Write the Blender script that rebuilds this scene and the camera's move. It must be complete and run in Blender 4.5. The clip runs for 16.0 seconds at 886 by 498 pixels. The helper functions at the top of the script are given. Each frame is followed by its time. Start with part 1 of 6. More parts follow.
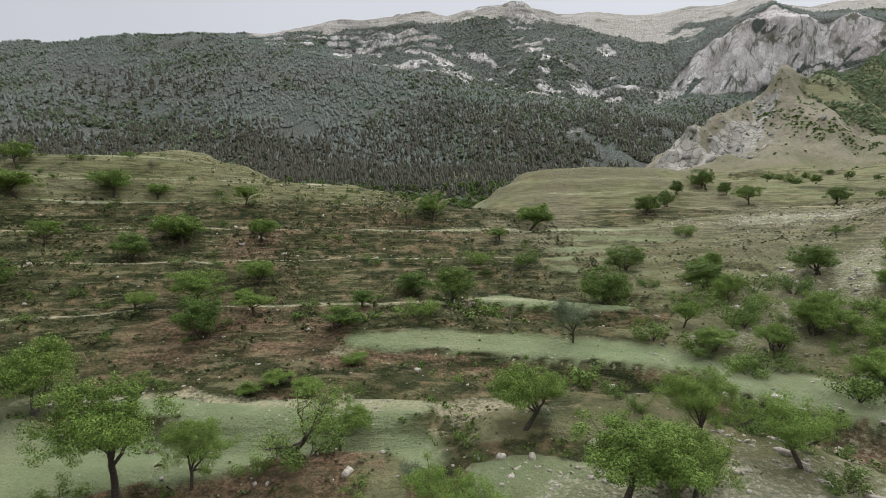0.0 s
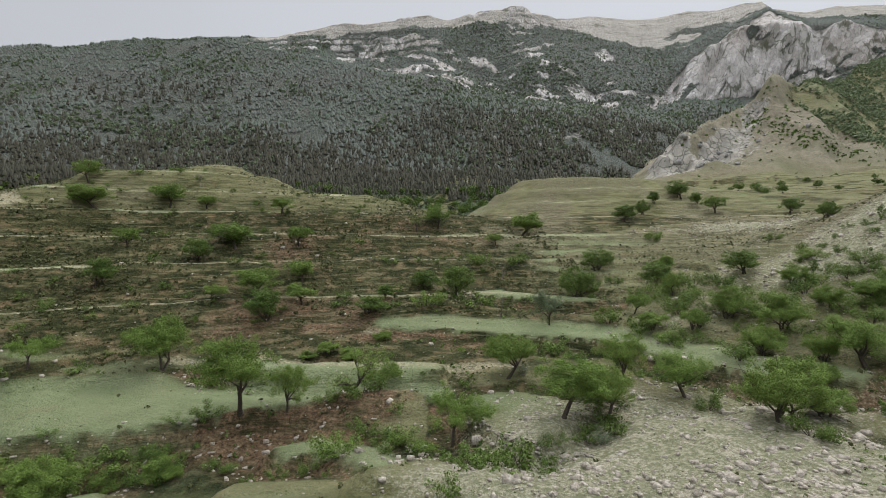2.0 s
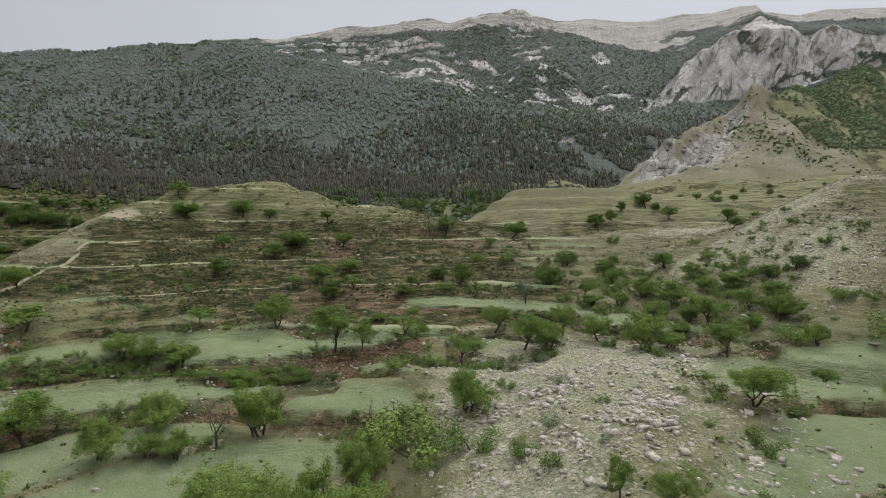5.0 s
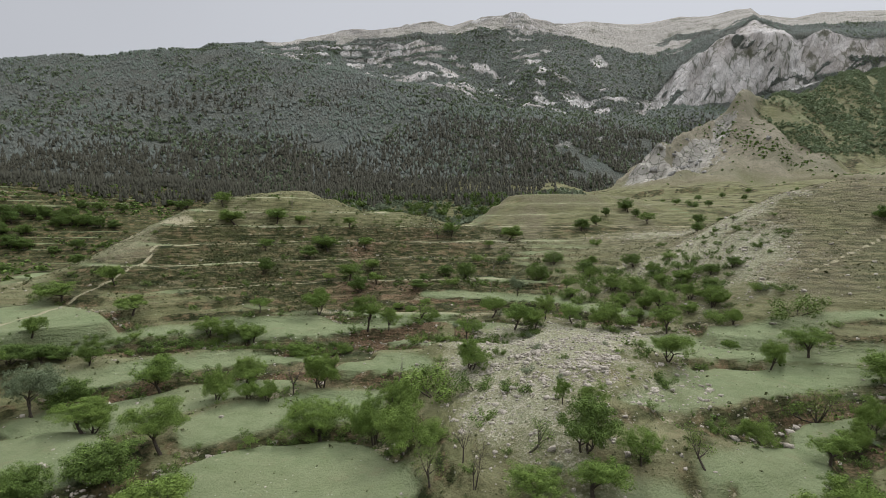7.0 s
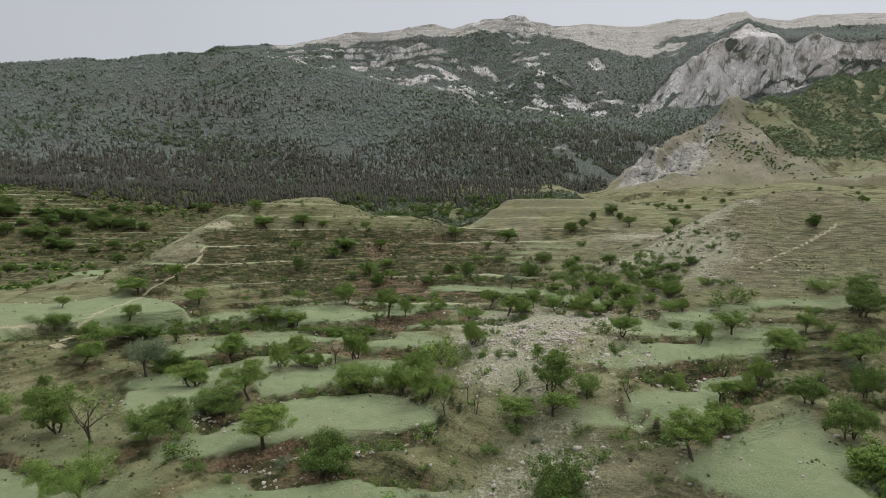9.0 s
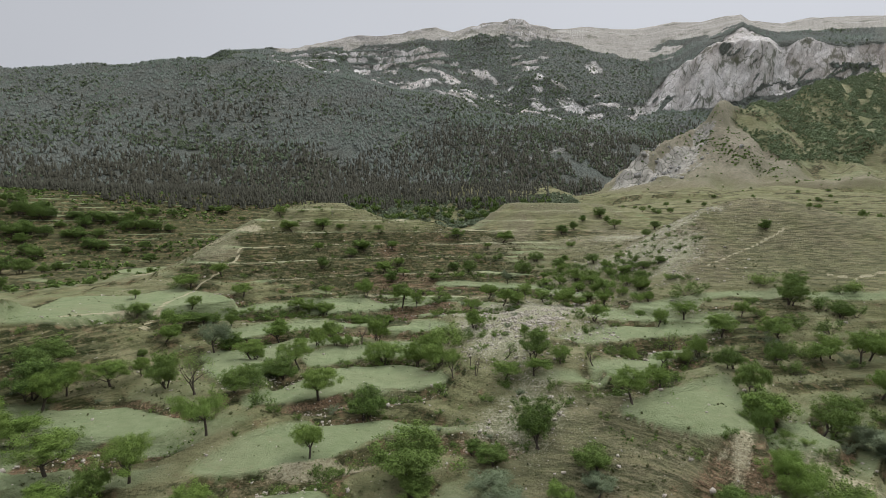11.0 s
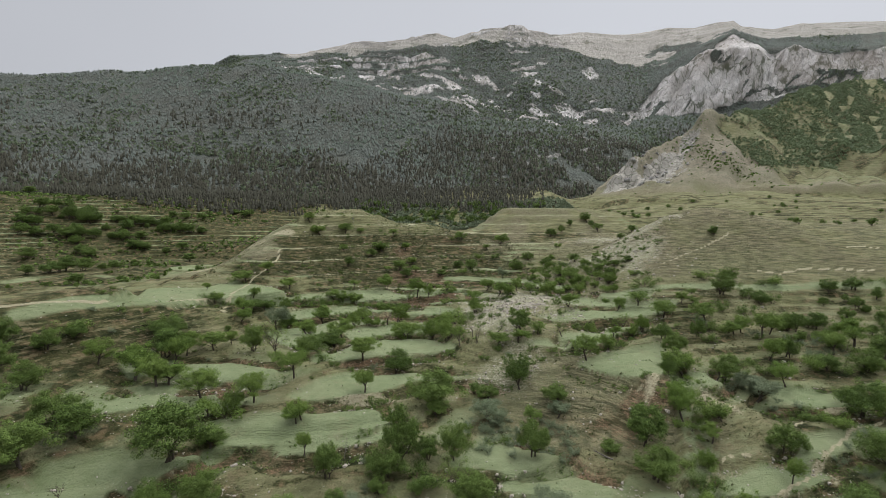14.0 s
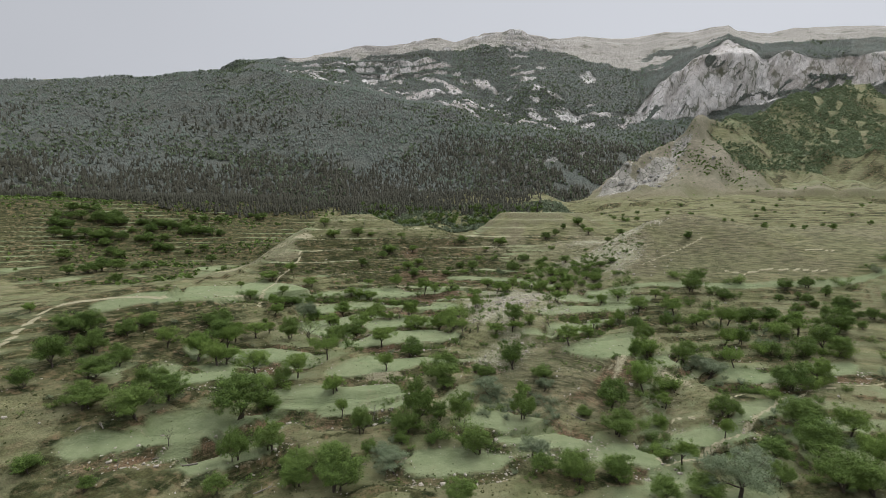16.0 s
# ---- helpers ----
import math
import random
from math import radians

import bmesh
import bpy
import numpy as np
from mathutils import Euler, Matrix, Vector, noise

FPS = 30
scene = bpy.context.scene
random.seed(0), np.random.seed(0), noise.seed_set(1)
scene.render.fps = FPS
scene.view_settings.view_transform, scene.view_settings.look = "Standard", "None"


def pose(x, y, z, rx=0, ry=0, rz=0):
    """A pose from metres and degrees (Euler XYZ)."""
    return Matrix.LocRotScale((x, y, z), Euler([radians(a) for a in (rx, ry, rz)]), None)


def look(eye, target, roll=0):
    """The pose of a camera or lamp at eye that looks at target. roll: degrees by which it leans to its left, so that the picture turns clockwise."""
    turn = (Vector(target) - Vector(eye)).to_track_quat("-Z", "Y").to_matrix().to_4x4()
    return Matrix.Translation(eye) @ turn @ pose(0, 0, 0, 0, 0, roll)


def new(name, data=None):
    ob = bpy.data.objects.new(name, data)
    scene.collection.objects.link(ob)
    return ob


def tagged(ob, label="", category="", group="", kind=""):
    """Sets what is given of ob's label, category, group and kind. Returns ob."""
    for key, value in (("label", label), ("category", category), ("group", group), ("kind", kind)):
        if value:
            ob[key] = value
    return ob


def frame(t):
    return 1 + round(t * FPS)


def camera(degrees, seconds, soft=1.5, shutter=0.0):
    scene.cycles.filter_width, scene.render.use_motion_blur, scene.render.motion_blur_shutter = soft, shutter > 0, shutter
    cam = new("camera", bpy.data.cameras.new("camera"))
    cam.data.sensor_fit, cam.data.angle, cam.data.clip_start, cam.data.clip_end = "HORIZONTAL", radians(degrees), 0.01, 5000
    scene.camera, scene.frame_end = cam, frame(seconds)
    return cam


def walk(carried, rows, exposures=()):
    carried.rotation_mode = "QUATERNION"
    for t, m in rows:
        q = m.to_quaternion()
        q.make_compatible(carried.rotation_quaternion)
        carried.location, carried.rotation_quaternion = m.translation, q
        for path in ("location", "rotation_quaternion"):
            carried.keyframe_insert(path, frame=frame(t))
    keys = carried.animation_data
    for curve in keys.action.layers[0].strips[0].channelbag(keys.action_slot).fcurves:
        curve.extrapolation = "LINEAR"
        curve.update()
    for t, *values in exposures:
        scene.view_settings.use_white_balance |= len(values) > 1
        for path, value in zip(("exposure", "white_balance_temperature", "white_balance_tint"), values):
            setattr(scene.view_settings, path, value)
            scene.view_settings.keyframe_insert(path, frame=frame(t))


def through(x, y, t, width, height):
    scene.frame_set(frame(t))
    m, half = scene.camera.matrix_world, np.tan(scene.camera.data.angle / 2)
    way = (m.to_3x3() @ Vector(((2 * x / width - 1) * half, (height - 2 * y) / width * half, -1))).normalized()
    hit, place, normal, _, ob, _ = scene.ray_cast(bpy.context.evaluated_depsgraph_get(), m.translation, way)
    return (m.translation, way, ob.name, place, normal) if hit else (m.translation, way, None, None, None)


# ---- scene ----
cam = camera(81.7, 16.0, soft=0.7)
METRES, EYE, TILT, LEAN, TURN = 220.0, 40.0, -2.0, 0.0, 0.0
ROWS = [
    (0.0, 0.0, 0.0, 0.0, 0.0, 0.0, -0.0),
    (0.5, -0.0011, -0.0182, 0.0006, 0.01, 0.02, -0.08),
    (1.0, -0.0023, -0.0403, 0.0012, 0.01, 0.04, -0.12),
    (1.5, -0.0038, -0.0656, 0.0019, 0.01, 0.05, -0.13),
    (2.0, -0.0052, -0.0932, 0.0028, 0.01, 0.03, -0.18),
    (2.5, -0.0069, -0.1222, 0.0039, 0.01, -0.02, -0.22),
    (3.0, -0.0086, -0.152, 0.0051, 0.02, -0.09, -0.25),
    (3.5, -0.0102, -0.1828, 0.0065, 0.04, -0.18, -0.25),
    (4.0, -0.0118, -0.214, 0.0077, 0.07, -0.28, -0.26),
    (6.5, -0.0215, -0.3733, 0.0156, 0.19, -0.69, -0.24),
    (7.0, -0.0239, -0.4061, 0.0174, 0.21, -0.72, -0.25),
    (7.5, -0.0258, -0.4388, 0.0191, 0.23, -0.78, -0.22),
    (8.0, -0.0278, -0.4714, 0.0209, 0.25, -0.87, -0.23),
    (8.5, -0.0299, -0.504, 0.0223, 0.25, -0.91, -0.22),
    (9.0, -0.0318, -0.5363, 0.0239, 0.27, -0.96, -0.22),
    (11.5, -0.0413, -0.6994, 0.0314, 0.34, -1.14, -0.14),
    (12.0, -0.0432, -0.7324, 0.0329, 0.35, -1.16, -0.15),
    (12.5, -0.0451, -0.7654, 0.0343, 0.36, -1.19, -0.15),
    (13.0, -0.047, -0.7983, 0.0358, 0.36, -1.22, -0.15),
    (13.5, -0.049, -0.8312, 0.0373, 0.38, -1.24, -0.15),
    (14.0, -0.0512, -0.8643, 0.0387, 0.39, -1.26, -0.14),
    (14.5, -0.0533, -0.8973, 0.0403, 0.39, -1.26, -0.14),
    (15.0, -0.0555, -0.9304, 0.0417, 0.4, -1.26, -0.15),
    (15.5, -0.0577, -0.9635, 0.0437, 0.42, -1.29, -0.15),
    (16.0, -0.0598, -0.9968, 0.0489, 0.44, -1.32, -0.13),
]
walk(cam, [(t, pose(0, 0, EYE, TILT, LEAN, TURN) @ pose(METRES * x, METRES * y, METRES * z, 90 + pitch, roll, yaw)) for t, x, y, z, yaw, pitch, roll in ROWS], [(0.0, 0.2), (1.5, 0.12), (3.0, 0.03), (6.5, 0.0), (16.0, 0.0)])

# ---- light ----
SUN_AZIMUTH, SUN_HEIGHT = 40.0, 48.0  # degrees to the right of straight ahead, degrees up
world = bpy.data.worlds.new("overcast")
scene.world = world
world.use_nodes = True
wn, wl = world.node_tree.nodes, world.node_tree.links
wn.clear()
sky = wn.new("ShaderNodeTexSky")
sky.sky_type, sky.sun_disc = "NISHITA", False
sky.sun_elevation, sky.sun_rotation = radians(SUN_HEIGHT), radians(SUN_AZIMUTH)
grey = wn.new("ShaderNodeHueSaturation")
grey.inputs["Saturation"].default_value = 0.2
wl.new(sky.outputs["Color"], grey.inputs["Color"])
where = wn.new("ShaderNodeTexCoord")
split = wn.new("ShaderNodeSeparateXYZ")
wl.new(where.outputs["Generated"], split.inputs[0])
dome = wn.new("ShaderNodeMapRange")  # a cloud deck is about three times brighter overhead than at the horizon
dome.interpolation_type = "SMOOTHSTEP"
dome.inputs["From Min"].default_value, dome.inputs["From Max"].default_value = 0.40, 0.95
dome.inputs["To Min"].default_value, dome.inputs["To Max"].default_value = 5.6, 27.0
wl.new(split.outputs["Z"], dome.inputs["Value"])
cloud = wn.new("ShaderNodeTexNoise")
cloud.inputs["Scale"].default_value, cloud.inputs["Detail"].default_value = 2.2, 5.0
wl.new(where.outputs["Generated"], cloud.inputs["Vector"])
cloud_range = wn.new("ShaderNodeMapRange")
cloud_range.inputs["To Min"].default_value, cloud_range.inputs["To Max"].default_value = 0.96, 1.05
wl.new(cloud.outputs["Fac"], cloud_range.inputs["Value"])
deck = wn.new("ShaderNodeMath")
deck.operation = "MULTIPLY"
wl.new(dome.outputs[0], deck.inputs[0])
wl.new(cloud_range.outputs[0], deck.inputs[1])
sunward = wn.new("ShaderNodeVectorMath")  # the clouds are brighter towards the hidden sun
sunward.operation = "DOT_PRODUCT"
sunward.inputs[1].default_value = (0.72, 0.69, 0.0)
wl.new(where.outputs["Generated"], sunward.inputs[0])
bright_side = wn.new("ShaderNodeMapRange")
bright_side.inputs["To Min"].default_value, bright_side.inputs["To Max"].default_value = 0.95, 1.22
wl.new(sunward.outputs["Value"], bright_side.inputs["Value"])
lit_deck = wn.new("ShaderNodeMath")
lit_deck.operation = "MULTIPLY"
wl.new(deck.outputs[0], lit_deck.inputs[0])
wl.new(bright_side.outputs[0], lit_deck.inputs[1])
tint = wn.new("ShaderNodeMix")
tint.data_type, tint.blend_type = "RGBA", "MULTIPLY"
tint.inputs["Factor"].default_value = 1.0
tint.inputs["A"].default_value = (0.935, 0.968, 1.05, 1)
wl.new(lit_deck.outputs[0], tint.inputs["B"])
veil = wn.new("ShaderNodeMix")
veil.data_type = "RGBA"
veil.inputs["Factor"].default_value = 0.985
wl.new(grey.outputs["Color"], veil.inputs["A"])
wl.new(tint.outputs["Result"], veil.inputs["B"])
glow = wn.new("ShaderNodeBackground")
glow.inputs["Strength"].default_value = 0.1
wl.new(veil.outputs["Result"], glow.inputs["Color"])
wl.new(glow.outputs[0], wn.new("ShaderNodeOutputWorld").inputs["Surface"])

sun = new("sun", bpy.data.lights.new("sun", "SUN"))
sun.data.energy, sun.data.angle, sun.data.color = 1.9, radians(12), (0.98, 0.98, 0.95)
sun_way = Vector((math.sin(radians(SUN_AZIMUTH)) * math.cos(radians(SUN_HEIGHT)), math.cos(radians(SUN_AZIMUTH)) * math.cos(radians(SUN_HEIGHT)), math.sin(radians(SUN_HEIGHT))))
sun.matrix_world = look((0, 0, 400), Vector((0, 0, 400)) - sun_way)


# ---- materials ----
class Shader:
    """A principled material with short ways to add procedural layers."""

    def __init__(self, name, roughness=0.9):
        self.mat = bpy.data.materials.new(name)
        self.mat.use_nodes = True
        self.nodes, self.links = self.mat.node_tree.nodes, self.mat.node_tree.links
        self.bsdf = self.nodes["Principled BSDF"]
        self.bsdf.inputs["Roughness"].default_value = roughness
        self.bsdf.inputs["Specular IOR Level"].default_value = 0.06
        self.place = self.nodes.new("ShaderNodeNewGeometry").outputs["Position"]

    def link(self, a, b):
        self.links.new(a, b)

    def noise(self, scale, detail=4.0, rough=0.6, stretch=None):
        n = self.nodes.new("ShaderNodeTexNoise")
        n.inputs["Scale"].default_value, n.inputs["Detail"].default_value, n.inputs["Roughness"].default_value = scale, detail, rough
        spot = self.place
        if stretch:
            m = self.nodes.new("ShaderNodeMapping")
            m.inputs["Scale"].default_value = stretch
            self.link(self.place, m.inputs["Vector"])
            spot = m.outputs[0]
        self.link(spot, n.inputs["Vector"])
        return n.outputs["Fac"]

    def slabs(self, scale, stretch, turn, blur):
        """Broken rock: a tone for each slab, and the nearness of the cracks between them."""
        m = self.nodes.new("ShaderNodeMapping")
        m.inputs["Scale"].default_value, m.inputs["Rotation"].default_value = stretch, turn
        self.link(self.place, m.inputs["Vector"])
        wob = self.nodes.new("ShaderNodeTexNoise")
        wob.inputs["Scale"].default_value, wob.inputs["Detail"].default_value = scale * 1.7, 5.0
        self.link(m.outputs[0], wob.inputs["Vector"])
        push = self.nodes.new("ShaderNodeVectorMath")
        push.operation = "MULTIPLY_ADD"
        push.inputs[1].default_value = (blur, blur, blur)
        self.link(wob.outputs["Color"], push.inputs[0])
        self.link(m.outputs[0], push.inputs[2])
        out = []
        for feature, socket in (("F1", "Color"), ("DISTANCE_TO_EDGE", "Distance")):
            v = self.nodes.new("ShaderNodeTexVoronoi")
            v.feature = feature
            v.inputs["Scale"].default_value = scale
            self.link(push.outputs[0], v.inputs["Vector"])
            out.append(v.outputs[socket])
        return self.remap(out[0], 0.0, 1.0), out[1]

    def layer(self, name):
        a = self.nodes.new("ShaderNodeAttribute")
        a.attribute_name = name
        return a.outputs["Fac"]

    def remap(self, value, a, b, c=0.0, d=1.0):
        m = self.nodes.new("ShaderNodeMapRange")
        for key, number in (("From Min", a), ("From Max", b), ("To Min", c), ("To Max", d)):
            m.inputs[key].default_value = number
        self.link(value, m.inputs["Value"])
        return m.outputs[0]

    def math(self, how, a, b):
        m = self.nodes.new("ShaderNodeMath")
        m.operation = how
        for k, v in enumerate((a, b)):
            if isinstance(v, (int, float)):
                m.inputs[k].default_value = v
            else:
                self.link(v, m.inputs[k])
        return m.outputs[0]

    def mix(self, fac, a, b, how="MIX"):
        m = self.nodes.new("ShaderNodeMix")
        m.data_type, m.blend_type = "RGBA", how
        for key, v in (("Factor", fac), ("A", a), ("B", b)):
            if isinstance(v, (int, float)):
                m.inputs[key].default_value = v
            elif isinstance(v, tuple):
                m.inputs[key].default_value = (*v, 1)
            else:
                self.link(v, m.inputs[key])
        return m.outputs["Result"]

    def bump(self, value, strength, distance):
        b = self.nodes.new("ShaderNodeBump")
        b.inputs["Strength"].default_value, b.inputs["Distance"].default_value = strength, distance
        self.link(value, b.inputs["Height"])
        self.link(b.outputs[0], self.bsdf.inputs["Normal"])

    def colour(self, value):
        self.link(value, self.bsdf.inputs["Base Color"])
        return self.mat


def ground_material():
    s = Shader("hill_ground", 0.95)
    fine, mid, broad = s.noise(2.2, 6.0, 0.7), s.noise(0.35, 5.0), s.noise(0.05, 4.0)
    drift, spots, weeds = s.noise(0.018, 7.0, 0.7), s.noise(0.16, 7.0, 0.75), s.noise(0.9, 5.0, 0.75)
    tread = s.noise(1.0, 5.0, 0.62, (0.2, 0.2, 2.1))  # narrow uneven tracks trodden along the slopes by grazing animals
    meadow = s.mix(s.remap(mid, 0.3, 0.7), (0.142, 0.174, 0.084), (0.192, 0.225, 0.120))
    meadow = s.mix(s.remap(fine, 0.5, 0.72), meadow, s.mix(0.3, meadow, (0.085, 0.112, 0.044)))
    meadow = s.mix(s.remap(weeds, 0.60, 0.70), meadow, s.mix(0.4, meadow, (0.072, 0.098, 0.038)))
    meadow = s.mix(s.remap(broad, 0.35, 0.65), meadow, s.mix(0.28, meadow, (0.225, 0.218, 0.130)))
    meadow = s.mix(s.remap(spots, 0.56, 0.70), meadow, s.mix(0.5, meadow, (0.200, 0.178, 0.105)))
    band = s.noise(0.5, 5.0, 0.65, (0.25, 0.25, 1.6))  # growth runs along the slope in uneven strips
    rough_grass = s.mix(s.remap(band, 0.36, 0.64), (0.076, 0.079, 0.032), (0.188, 0.180, 0.092))
    rough_grass = s.mix(s.remap(fine, 0.48, 0.66), rough_grass, s.mix(0.5, rough_grass, (0.048, 0.060, 0.022)))
    rough_grass = s.mix(s.remap(broad, 0.42, 0.62), rough_grass, s.mix(0.45, rough_grass, (0.185, 0.172, 0.100)))
    rough_grass = s.mix(s.remap(spots, 0.55, 0.66), rough_grass, s.mix(0.5, rough_grass, (0.185, 0.140, 0.085)))
    slope = s.mix(s.remap(band, 0.40, 0.62), (0.016, 0.020, 0.007), (0.084, 0.079, 0.034))
    slope = s.mix(s.remap(fine, 0.46, 0.64), slope, s.mix(0.6, slope, (0.016, 0.022, 0.008)))
    slope = s.mix(s.remap(weeds, 0.54, 0.64), slope, s.mix(0.55, slope, (0.082, 0.098, 0.036)))
    slope = s.mix(s.remap(mid, 0.51, 0.66), slope, s.mix(0.65, slope, (0.200, 0.142, 0.080)))
    soil = s.mix(s.remap(fine, 0.36, 0.66), (0.056, 0.037, 0.022), (0.245, 0.166, 0.100))
    soil = s.mix(s.remap(band, 0.42, 0.54), s.mix(0.75, soil, (0.030, 0.036, 0.014)), soil)
    dry = s.mix(s.remap(fine, 0.35, 0.68), (0.076, 0.067, 0.038), (0.208, 0.178, 0.117))
    dry = s.mix(s.remap(mid, 0.4, 0.65), dry, s.mix(0.4, dry, (0.146, 0.146, 0.070)))
    dry = s.mix(s.remap(drift, 0.42, 0.62), dry, s.mix(0.5, dry, (0.122, 0.134, 0.060)))
    dry = s.mix(s.remap(spots, 0.60, 0.68), dry, s.mix(0.6, dry, (0.060, 0.066, 0.029)))
    dry = s.mix(s.remap(spots, 0.38, 0.32), dry, s.mix(0.6, dry, (0.290, 0.260, 0.172)))
    cluster = s.noise(0.28, 4.0, 0.7)
    stone = s.mix(s.remap(fine, 0.45, 0.62), (0.176, 0.180, 0.104), (0.340, 0.318, 0.226))
    stone = s.mix(s.remap(cluster, 0.54, 0.66), stone, s.mix(s.remap(fine, 0.4, 0.6), (0.230, 0.205, 0.146), (0.450, 0.412, 0.318)))
    stone = s.mix(s.remap(spots, 0.57, 0.68), stone, s.mix(0.35, stone, (0.080, 0.094, 0.042)))
    track = s.mix(s.remap(fine, 0.3, 0.7), (0.220, 0.195, 0.120), (0.360, 0.325, 0.215))
    face = s.noise(0.12, 7.0, 0.75, (1.0, 1.0, 0.4))
    tone, crack = s.slabs(0.11, (1.0, 1.0, 0.45), (0.0, radians(25), 0.0), 8.0)
    crag = s.mix(s.remap(face, 0.36, 0.62), (0.18, 0.166, 0.138), (0.385, 0.358, 0.305))
    crag = s.mix(s.remap(tone, 0.3, 0.8, 0.0, 0.6), crag, (0.19, 0.18, 0.155))
    crag = s.mix(s.remap(crack, 0.08, 0.0, 0.0, 0.85), crag, (0.075, 0.078, 0.055))

    def amount(name, lo=0.35, hi=0.65, wobble=0.5):
        jitter = s.math("MULTIPLY", s.math("SUBTRACT", mid, 0.5), wobble)
        jitter2 = s.math("MULTIPLY", s.math("SUBTRACT", fine, 0.5), wobble)
        return s.remap(s.math("ADD", s.math("ADD", s.layer(name), jitter), jitter2), lo, hi)

    col = s.mix(amount("scrub", 0.3, 0.6, 0.5), rough_grass, slope)
    col = s.mix(amount("dry"), col, dry)
    col = s.mix(amount("soil", 0.42, 0.72, 0.9), col, soil)
    open_ground = s.math("MULTIPLY", s.layer("trod"), s.remap(s.layer("meadow"), 0.1, 0.5, 1.0, 0.0))
    col = s.mix(s.math("MULTIPLY", s.remap(tread, 0.50, 0.42, 0.0, 0.9), open_ground), col, s.mix(0.55, col, (0.026, 0.032, 0.012)))
    col = s.mix(s.math("MULTIPLY", s.remap(tread, 0.54, 0.60, 0.0, 0.8), open_ground), col, s.mix(0.6, col, (0.220, 0.190, 0.107)))
    col = s.mix(amount("meadow", 0.22, 0.72, 0.35), col, meadow)
    col = s.mix(amount("stone", 0.4, 0.75, 0.9), col, stone)
    col = s.mix(amount("track", 0.4, 0.65, 0.6), col, track)
    bare = s.mix(s.remap(s.noise(0.3, 6.0, 0.7), 0.35, 0.65), (0.138, 0.124, 0.086), (0.240, 0.212, 0.154))
    bare = s.mix(s.remap(drift, 0.46, 0.56), bare, s.mix(0.5, bare, (0.120, 0.116, 0.070)))
    bare = s.mix(s.remap(spots, 0.58, 0.66), bare, s.mix(0.6, bare, (0.10, 0.10, 0.068)))
    col = s.mix(s.layer("ridge"), col, bare)
    crag_amount = s.math("ADD", s.layer("crag"), s.math("MULTIPLY", s.math("SUBTRACT", face, 0.5), 1.3))
    col = s.mix(s.remap(crag_amount, 0.42, 0.56), col, crag)
    flecks = s.nodes.new("ShaderNodeTexVoronoi")
    flecks.inputs["Scale"].default_value = 0.8
    s.link(s.place, flecks.inputs["Vector"])
    col = s.mix(s.math("MULTIPLY", s.remap(flecks.outputs["Distance"], 0.13, 0.09), s.remap(s.noise(0.11, 3.0), 0.5, 0.6, 0.0, 0.75)), col, (0.36, 0.34, 0.27))
    grit = s.nodes.new("ShaderNodeTexVoronoi")
    grit.inputs["Scale"].default_value = 2.6
    s.link(s.place, grit.inputs["Vector"])
    specks = s.math("MULTIPLY", s.remap(grit.outputs["Distance"], 0.26, 0.16), s.math("MULTIPLY", s.remap(s.layer("stone"), 0.15, 0.7), s.remap(cluster, 0.42, 0.6)))
    col = s.mix(specks, col, (0.400, 0.382, 0.305))
    s.bump(s.math("ADD", fine, s.math("MULTIPLY", tread, 0.9)), 1.0, 0.6)
    return s.colour(col)


